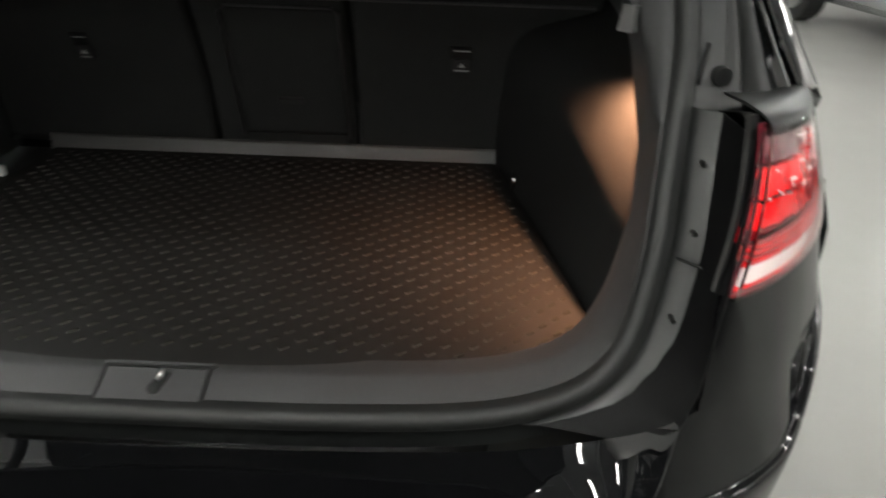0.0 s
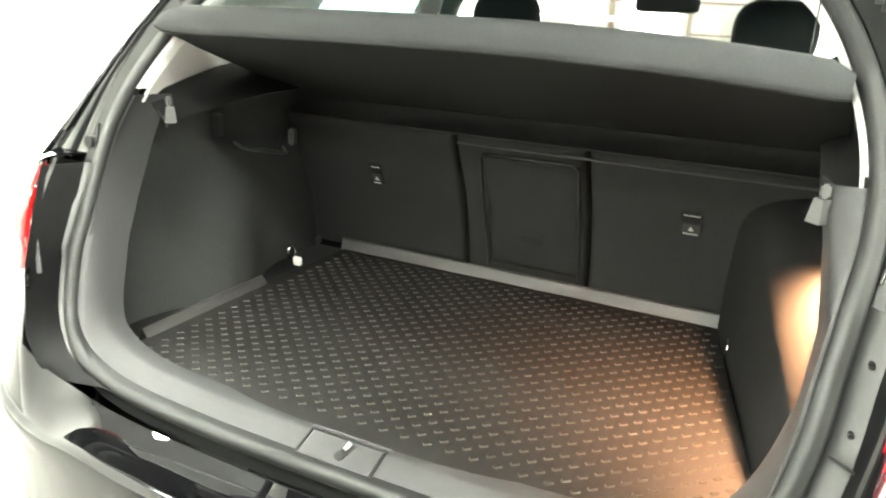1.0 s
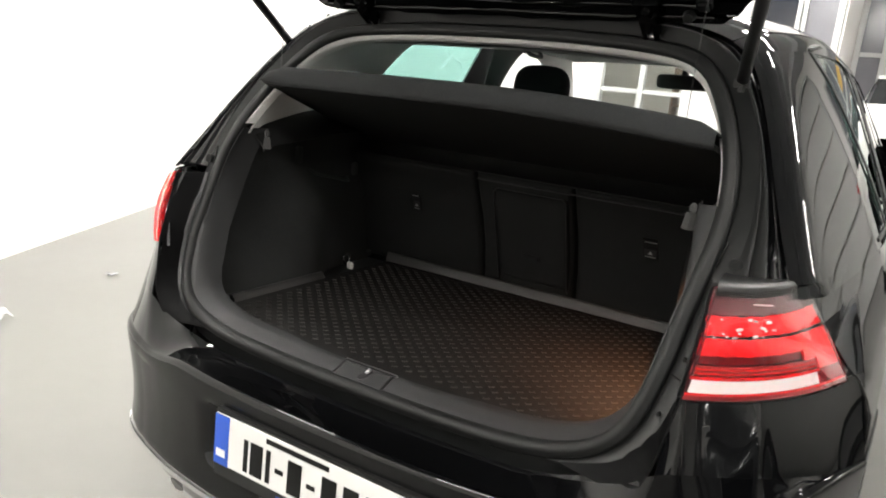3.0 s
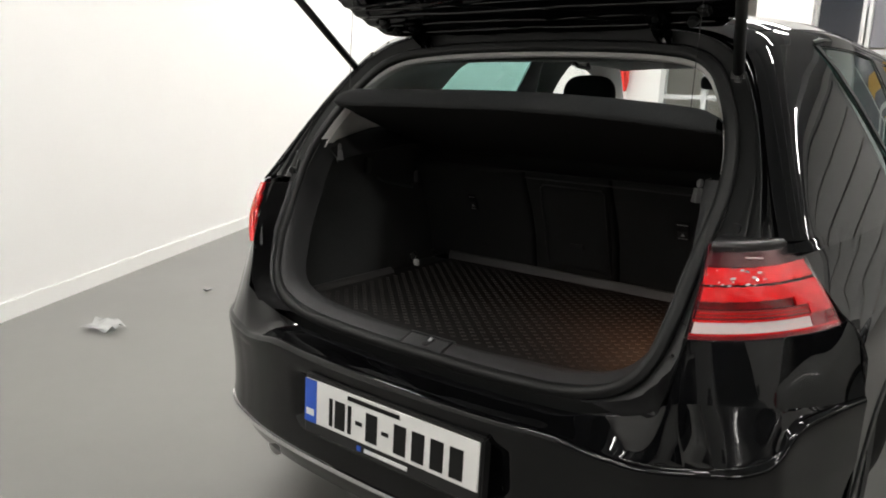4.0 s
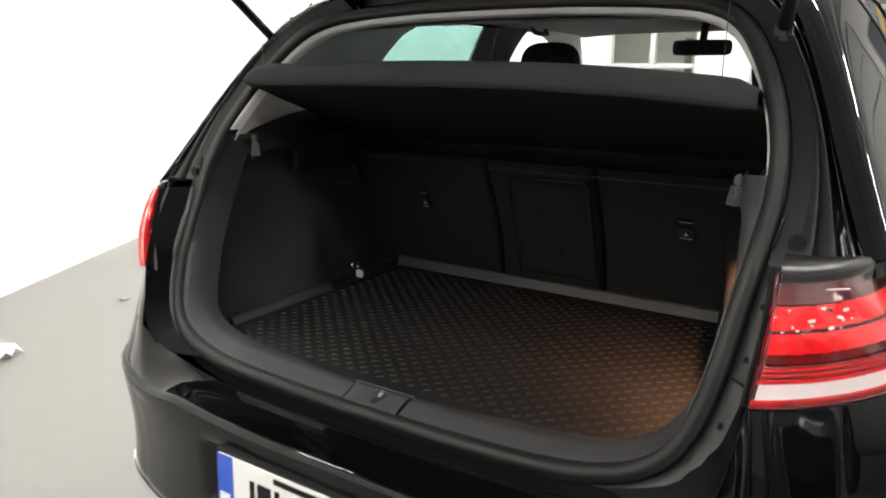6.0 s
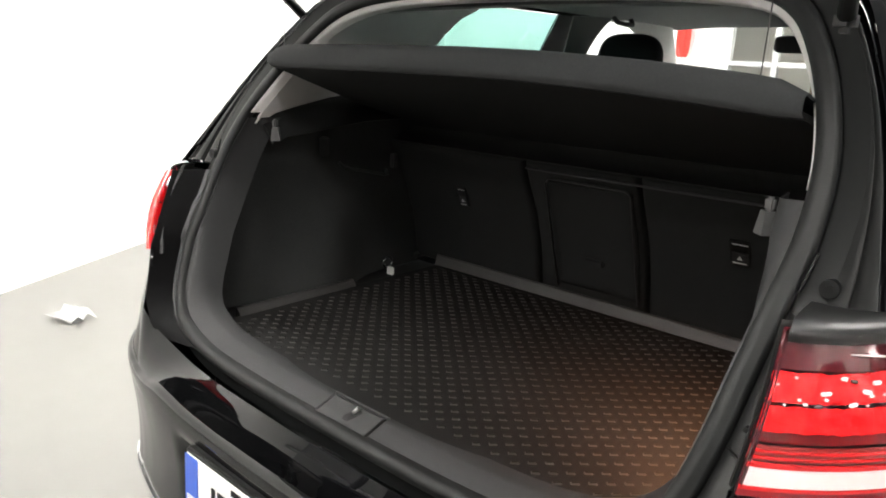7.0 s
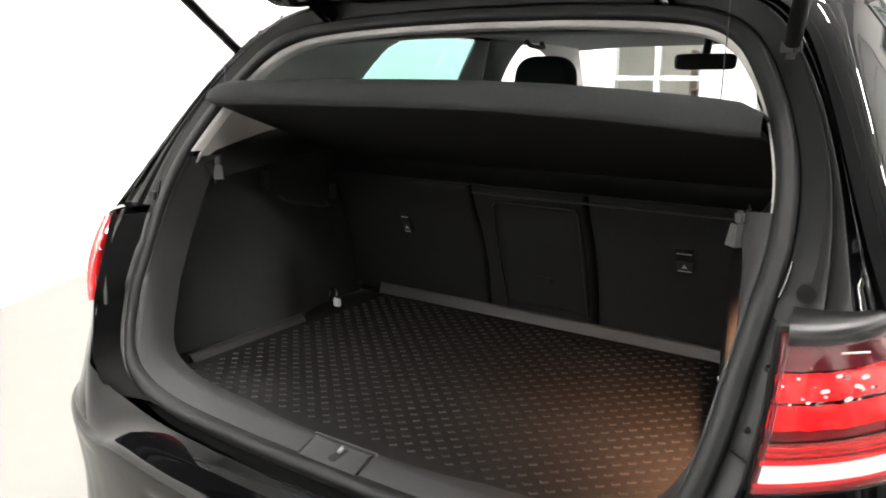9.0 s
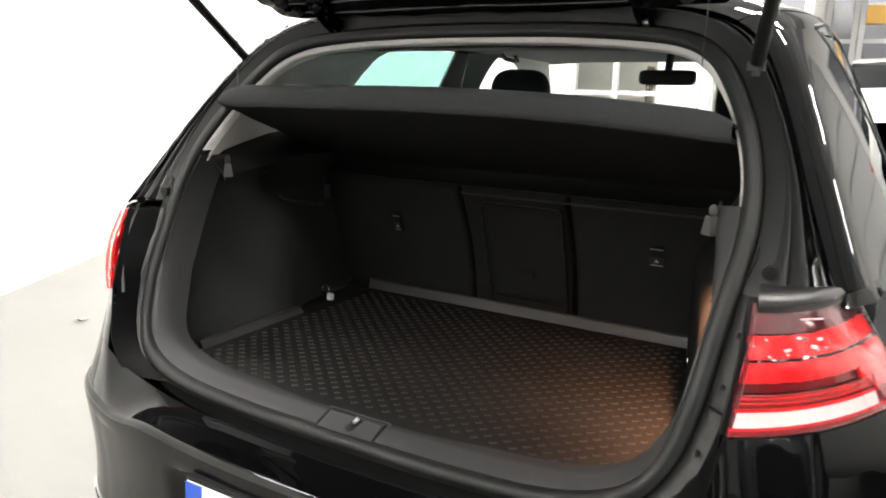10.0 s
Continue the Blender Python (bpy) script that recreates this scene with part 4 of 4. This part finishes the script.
for s in (1, -1):
    def lining(z0, z1, n):
        rows = [[(side_x(y, z, s), y, z) for z in steps(z0(y), z1, n)] for y in steps(.23, .98, 50)]
        return [[p if p[1] > depth(p[2]) + .05 else (p[0], depth(p[2]) + .05, p[2]) for p in r] for r in rows]
    # Right side takes the shaded carpet colour, left side the lit one
    sheet("boot_side_lining", lining(lambda y: .655, 1.09, 56), LINING_SHADED if s > 0 else LINING_LIT, car, "black carpeted boot side lining over the wheel housing", 0.004)
    rows = []
    for y in steps(.425, .98, 14):
        top = float(np.interp(y, [.425, .45, .71, .85, .98], [1.108, 1.120, 1.150, 1.152, 1.152]))
        rows.append([(s * x, y, top - d) for x, d in ((.640, -.004), (.612, .0), (.596, .004), (.572, .022), (.552, .040), (.548, .052))])
    sheet("shelf_support", rows, RUBBER, car, "black plastic ledge beside the parcel shelf", 0.006)
    part("shelf_pivot", box(s * .556, .815, 1.108, .010, .030, .008, .002, None), ALLOY, car, "small metal shelf pivot")
    # pale pillar lining above the ledge
    rows = []
    for i in [i for i in range(len(HALF)) if HALF[i][1] > 1.10 and HALF[i][0] > .43]:
        p = ring_at(i, -pale_width(HALF[i][1]) - .0015, -0.031)
        k = (p[2] - 1.10) / .24
        r = min(steps(0, 8, 80), key=lambda q: abs(upper(q, 1.1)[2] - lerp(1.10, 1.43, k)))
        e = upper(r, 1.06 + .10 * max(0, k - .6) / .4 + .5 * max(0, k - .93), 1, .045)
        rows.append([mirror([lerp(u, w, t) + (.012 * math.sin(math.pi * t) if k == 0 else 0) for k, (u, w) in enumerate(zip(p, e))], s) for t in steps(0, 1, 10)])
    sheet("pillar_lining", rows, PALE, car, "pale grey rear pillar lining", 0.005)
    rows = [[mirror((lerp(.715, .625, k) - .012 * math.sin(math.pi * u), lerp(1.755, lerp(1.86, 1.90, k) + .13 * k ** 5, u), lerp(1.02, 1.425, k) + .012 * k ** 4 * u), s) for u in steps(0, 1, 6)] for k in steps(0, 1, 12)]
    sheet("door_pillar_lining", rows, LINER, car, "grey door pillar lining", 0.005)
    rows = [[mirror((lerp(.80, .735, k), y, lerp(.60, 1.02, k)), s) for y in steps(1.0, 3.0, 10)] for k in steps(0, 1, 4)]
    sheet("door_lining", rows, BLACK, car, "black door lining", 0.006)
    rows = []
    for k in steps(0, 1, 14):
        rear = (lerp(.742, .632, k), lerp(2.86, 2.25, k) - .15 * k ** 14, lerp(1.03, 1.415, k) + .018 * k ** 14)
        fore = (lerp(.735, .585, k), lerp(3.03, 2.47, k), lerp(1.03, 1.425, k))
        rows.append([mirror([lerp(a, b, u) - (.014 * math.sin(math.pi * u) if j == 0 else 0) for j, (a, b) in enumerate(zip(rear, fore))], s) for u in steps(0, 1, 6)])
    sheet("screen_pillar_lining", rows, PALE, car, "pale grey windscreen pillar lining", 0.005)
    ky = .394 if s > 0 else .432
    part("clip", rod((s * .545, ky, 1.064), (s * .545, ky, 1.094), .015, .010, seg=4), CLIP, car, "grey plastic shelf cord clip")
    part("clip_hook", box(s * .546, ky, 1.103, .012, .012, .018, .003), CLIP, car)
    part("clip", box(s * .613, .626, 1.031, .014, .028, .050, .004), GREY, car)
    v, f = tube([(s * .602, .664, .990), (s * .584, .666, .980), (s * .578, .690, .973), (s * .576, .75, .962), (s * .578, .80, .950), (s * .584, .822, .948), (s * .602, .83, .958)], .0042)
    mesh_object("bag_rail", v, f, GREY, car, "dark grey plastic bag rail")
    part("clip", box(s * .575, .835, .985, .016, .022, .040, .004), GREY, car)
    ring = [(s * (.568 if s < 0 else .462), .815 + .016 * math.cos(a), .702 + .016 * math.sin(a)) for a in steps(0, 2 * math.pi, 16)]
    v, f = tube(ring, .0035)
    mesh_object("lashing_eye", v, f, CHROME, car, "small chrome lashing eye")
    part("eye_mount", box(s * (.572 if s < 0 else .455), .935, .700, .012, .020, .020, .004), BLACK, car)
    if s < 0: part("floor_tab", box(-.531, .79, .690, .022, .012, .022, .003), PLATE, car, "small white floor tab")
    part("pillar_bolt", rod((s * .642, .345, 1.028), (s * .642, .3265, 1.030), .0115, .0105, seg=18), SATIN, car)
    part("bolt_recess", rod((s * .642, .3275, 1.0299), (s * .642, .3258, 1.030), .0055, seg=6), INK, car)
    v, f = tube([(s * .6225, .3385, 1.064), (s * .619, .331, 1.045), (s * .614, .321, 1.022)], .0024)
    mesh_object("flange_rib", v, f, PAINT, car)
rows = [[(x, y, .662) for x in steps(-.62, .62, 4)] for y in steps(.17, .99, 4)]
sheet("boot_floor", rows, BLACK, car, "black boot floor panel", 0.01)
rows = [[(lerp(.47, .630, min(1, t * 8)) * u, lerp(.685, 2.60, t), lerp(1.360, 1.442, min(1, t * 6) ** .6) + (.045 * (1 - u * u) - .006 * abs(u) ** 10) * min(1, .15 + t * 5)
          - ease((t - .88) / .12) * (.036 * (1 - u * u) + .010)) for u in steps(-1, 1, 14)] for t in steps(0, 1, 40)]
sheet("headlining", rows, LINER, car, "pale grey fabric headlining", 0.006)

# lock striker in its cover, which slopes with the sill
tilt = Matrix.Translation((.003, .1825, .6785)) @ Matrix.Rotation(radians(19), 4, "X")
part("striker_cover", box(0, 0, 0, .122, .046, .008, .0015, tilt), COVER, car, "grey plastic lock cover in the sill")
for cx, cy, sx, sy in ((-.0625, 0, .0035, .050), (.0622, 0, .0020, .048), (0, .0245, .128, .0030)):
    part("cover_joint", box(cx, cy, .0005, sx, sy, .0085, 0, tilt), INK, car)
part("cover_rim", box(.002, .0290, .0020, .136, .0060, .0085, .0026, tilt), GREY, car, "raised grey rim behind the lock cover")
part("striker_slot", box(.006, .010, .0042, .015, .020, .002, .0006, tilt @ Matrix.Rotation(radians(-18), 4, "Z")), INK, car)
part("striker_slot", rod(tilt @ Vector((.0035, -.006, .0030)), tilt @ Vector((.0035, -.006, .0052)), .0085, seg=16), INK, car)
part("lock_striker", rod(tilt @ Vector((.005, .006, .004)), tilt @ Vector((.010, .016, .010)), .0038, seg=10), STEEL, car, "bright steel lock striker", True)

# rear seat back
def seat_pt(x, k, out=0.0):
    z = lerp(.69, 1.04, k)
    y = float(np.interp(z, [.69, .81, .904, 1.0, 1.04], [.962, .942, .908, .858, .842]))
    return (x, y - out, z)
def seat_panel(name, x0, x1, k0, k1, out, mat, label="", parent=None, depth_=0.05, r=0.012):
    w = x1 - x0
    rows = []
    us = [0, 0, r / w * .3, r / w, .25, .5, .75, 1 - r / w, 1 - r / w * .3, 1, 1]
    dp = [depth_, r, r * .3, 0, 0, 0, 0, 0, r * .3, r, depth_]
    ks = [k0, k0, k0 + .02] + steps(k0 + .06, k1 - .06, 8) + [k1 - .02, k1, k1]
    kd = [depth_, r, r * .3] + [0] * 9 + [r * .3, r, depth_]
    for k, e in zip(ks, kd):
        rows.append([seat_pt(x0 + w * u, k, out - max(d, e)) for u, d in zip(us, dp)])
    return sheet(name, rows, mat, parent or car, label, 0)
seat_panel("seat_back", -.60, -.158, 0, 1.0, 0, SEATBACK, "black carpeted rear seat back")
seat_panel("seat_back", -.150, .138, 0, 1.0, 0, SEATBACK, "black carpeted middle seat back")
seat_panel("seat_back", .146, .60, 0, 1.0, 0, SEATBACK, "black carpeted rear seat back")
seat_panel("armrest_hatch", -.090, .126, .12, .885, .006, SEATBACK, "black load-through hatch", depth_=.02, r=.006)
part("hatch_handle", box(.012, .934, .808, .050, .014, .016, .004), INK, car, "black hatch handle")
part("hatch_handle", box(.012, .928, .8165, .046, .004, .002, .0008), BLACK, car)
v, f = tube([seat_pt(-.092, .10, .008), seat_pt(-.092, .86, .008), seat_pt(-.080, .895, .008), seat_pt(.114, .895, .008), seat_pt(.126, .86, .008), seat_pt(.126, .10, .008)], .0026)
mesh_object("hatch_rim", v, f, BLACK, car)
# thin paler tube that draws the highlight along the seat's upper edge
v, f = tube([seat_pt(x, .945, .004) for x in (-.145, .0, .135, .142, .150, .36, .585)], .0026)
mesh_object("hatch_edge_highlight", v, f, GREY, car)
for x, w in ((-.378, .034), (.350, .044)):
    lean = Matrix.Translation(Vector(seat_pt(x, .63))) @ Matrix.Rotation(radians(24), 4, "X")
    part("anchor_recess", box(0, -.001, 0, w, .008, .064, .003, lean), INK, car, "black tether anchor recess")
    part("anchor_label", box(.002, -.006, -.012, w - .012, .004, .030, .001, lean), BLACK, car)
    part("anchor_mark", rod(lean @ Vector((.002, -.0078, -.010)), lean @ Vector((.002, -.0092, -.010)), .0065, seg=3), MARK, car)
    part("anchor_bar", box(.002, -.0082, -.021, w - .016, .003, .0016, 0, lean), MARK, car)
    part("anchor_bar", box(.002, -.0055, .022, w - .012, .003, .0014, 0, lean), MARK, car)
rows = [[(x, .842 + .08 * math.sin(a), 1.04 + .05 * (1 - math.cos(a)) - .0) for x in steps(-.60, .60, 6)] for a in steps(0, 1.5, 6)]
sheet("seat_top", rows, SEATBACK, car, "", 0.004)
rows = [[(x, y, z) for x in steps(-.62, .62, 4)] for y, z in ((.93, 1.09), (1.05, 1.08), (1.12, .95), (1.14, .75))]
sheet("rear_seat_front", rows, CLOTH, car, "dark cloth rear seat", 0.004)

def front_seat(x):
    st = new("front_seat"); st.parent = car; st.location = (x, 2.0, 0); st["label"] = "black cloth front seat with headrest"
    part("seat_cushion", box(0, .28, .52, .50, .52, .16, .05, segments=3), CLOTH, st, "", True)
    part("backrest", box(0, -.03, .86, .50, .14, .60, .055, Matrix.Translation((0, 0, 0)), 3), CLOTH, st, "", True)
    rows = []
    for th in steps(-math.pi / 2, math.pi / 2, 14):
        c, q = max(.02, math.cos(th)) ** .6, math.copysign(abs(math.sin(th)) ** .75, th)
        rows.append([(.122 * c * math.copysign(abs(math.cos(a)) ** .7, math.cos(a)), -.10 + .058 * c * math.copysign(abs(math.sin(a)) ** .7, math.sin(a)), 1.274 + .10 * q) for a in steps(0, 2 * math.pi, 28)])
    v, f = grid(rows)
    mesh_object("headrest", v, f, CLOTH, st, "black headrest")
    for e in (-.06, .06): part("headrest_post", rod((e, -.09, 1.10), (e, -.10, 1.20), .006, seg=8), STEEL, st)
front_seat(-.466); front_seat(.40)
rows = [[(.61 * u, lerp(2.585, lerp(2.52, 2.625, 1 - u * u), t), lerp(1.432 + .009 * (1 - u * u), 1.462 + .045 * (1 - u * u), t)) for u in steps(-1, 1, 14)] for t in steps(0, 1, 3)]
sheet("screen_header", rows, BLACK, car, "dark band above the windscreen", 0.004)
for s in (1, -1):
    v, f = tube([(s * .600, 1.99, 1.438), (s * .585, 2.00, 1.418), (s * .583, 2.06, 1.414), (s * .585, 2.12, 1.416), (s * .600, 2.13, 1.436)], .009)
    mesh_object("grab_handle", v, f, GREY, car, "dark grab handle under the headlining")
part("dashboard", box(0, 2.85, .88, 1.40, .45, .28, .08, None, 3), BLACK, car, "black dashboard", True)
rows = []
for th in steps(-math.pi / 2, math.pi / 2, 10):
    c, q = max(.02, math.cos(th)) ** .5, math.copysign(abs(math.sin(th)) ** .6, th)
    rows.append([(.118 * c ** .35 * math.copysign(abs(math.cos(a)) ** .35, math.cos(a)), 2.336 + .018 * c * math.sin(a), 1.362 + .031 * q) for a in steps(0, 2 * math.pi, 28)])
v, f = grid(rows)
mesh_object("inner_mirror", v, f, BLACK, car, "black interior mirror")
part("mirror_stalk", rod((0, 2.345, 1.385), (0, 2.375, 1.475), .016, seg=10), BLACK, car)
for s in (1, -1):
    part("door_mirror", box(s * .96, 2.62, 1.04, .20, .12, .13, .04, None, 3), PAINT, car, "glossy black door mirror", True)

# boot lamp
part("boot_lamp", box(.586, .420, 1.074, .05, .04, .012, .003), CLEAR_LENS, car, "small boot lamp lens")

# ---- loose things in the boot ----
mat_thing = thing("boot_mat", "black rubber boot mat with raised studs and lip", "boot mat", (0, 0, .667))
def mat_edge(y, side):
    if side < 0: return float(np.interp(y, [.205, .27, .65, .95], [-.44, -.505, -.505, -.50]))
    return float(np.interp(y, [.205, .25, .34, .42, .56, .88, .95], [.490, .526, .540, .529, .503, .444, .431]))
rows = [[(lerp(mat_edge(y, -1), mat_edge(y, 1), u), y, .014) for u in steps(0, 1, 20)] for y in steps(.205, .945, 24)]
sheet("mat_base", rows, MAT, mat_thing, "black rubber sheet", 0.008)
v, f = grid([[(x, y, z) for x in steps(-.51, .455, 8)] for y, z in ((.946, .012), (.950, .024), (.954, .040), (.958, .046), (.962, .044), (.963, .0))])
mesh_object("mat_lip", v, f, LIT_LIP, mat_thing, "raised lip of the mat, coloured paler as if lit")
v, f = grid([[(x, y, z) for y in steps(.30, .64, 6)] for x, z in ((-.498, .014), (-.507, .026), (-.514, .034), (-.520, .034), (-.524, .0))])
mesh_object("mat_lip", v, f, LIT_SIDE_LIP, mat_thing)
stud_bm = box(0, 0, .0170, .0142, .0076, .0062, .0019, Matrix.Rotation(radians(42), 4, "Z"), 1)
stud_mesh = bpy.data.meshes.new("stud"); stud_bm.to_mesh(stud_mesh)
stud_mesh.materials.append(LIT_STUD)
sv = [tuple(v.co) for v in stud_bm.verts]; sf = [tuple(v.index for v in f.verts) for f in stud_bm.faces]
stud_bm.free()
spots = []
for i in range(38):
    y = .240 + i * .0185
    for j in range(-15, 17):
        x = (j + .5 * (i % 2)) * .037 + .0105
        if mat_edge(y, -1) + .016 < x < mat_edge(y, 1) - .010 and y > .250 + .3 * max(0, x - .44): spots.append((x, y))
spots.sort(key=lambda p: p[1] - 0.35 * p[0])
for x, y in spots[:300]:
    ob = new("stud", stud_mesh); ob.parent = mat_thing; ob.location = (x, y, 0)
vs, fs = [], []
for x, y in spots[300:]:
    b = len(vs)
    vs += [(p[0] + x, p[1] + y, p[2]) for p in sv]; fs += [tuple(b + k for k in q) for q in sf]
tagged(mesh_object("studs", vs, fs, LIT_STUD, mat_thing, smooth=False), kind="stuff")

shelf = thing("parcel_shelf", "dark grey felt parcel shelf tilted up at its rear edge", "parcel shelf", (0, .93, 1.095))
def shelf_rows(prof):
    rows = []
    for u in steps(-1, 1, 40):
        bow = .055 * (1 - abs(u) ** 2.2)
        edge = max(0.0, (abs(u) - .93) / .07)
        tip = max(0.0, (-u - .86) / .14)
        row = []
        for q, dz in prof:
            y = lerp(-.01, -.515 - bow, q)
            z = lerp(-.015, .141 + .008 * (1 - u * u) - .022 * max(0.0, u) ** 2.4, q)
            row.append((u * lerp(.60, .552 + .022 * tip, q), y + .02 * edge ** 2 * q, z + dz * (1 - .35 * edge ** 2) * (1 - .82 * tip ** 1.3)))
        rows.append(row)
    return rows
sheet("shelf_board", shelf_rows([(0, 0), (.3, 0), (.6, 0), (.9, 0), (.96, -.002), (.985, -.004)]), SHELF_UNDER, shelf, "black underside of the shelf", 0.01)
sheet("shelf_rear_edge", shelf_rows([(.985, -.006), (.995, -.003), (1.0, .003), (1.0, .014), (.998, .025), (.99, .034), (.97, .039), (.80, .031), (.4, .024), (.02, .016)]), SHELF, shelf,
      "felt covered rear edge", 0.004)

# ---- wrap scraps on the floor ----
def scrap(x, y, size, turn, label):
    rng = random.Random(int(x * 100))
    rows = [[(size * (i - 2) * .25, size * .6 * (j - 2) * .25, .003 + rng.random() * .30 * size) for i in range(5)] for j in range(5)]
    ob = sheet("wrap_scrap", rows, PAPER, None, "", 0.001)
    ob.matrix_world = pose(x, y, 0, 0, 0, turn)
    return tagged(ob, label, "litter")
scrap(-2.56, .685, .19, 25, "crumpled scrap of clear plastic wrap on the floor")
scrap(-2.82, 1.49, .07, 60, "tiny scrap of plastic wrap on the floor")
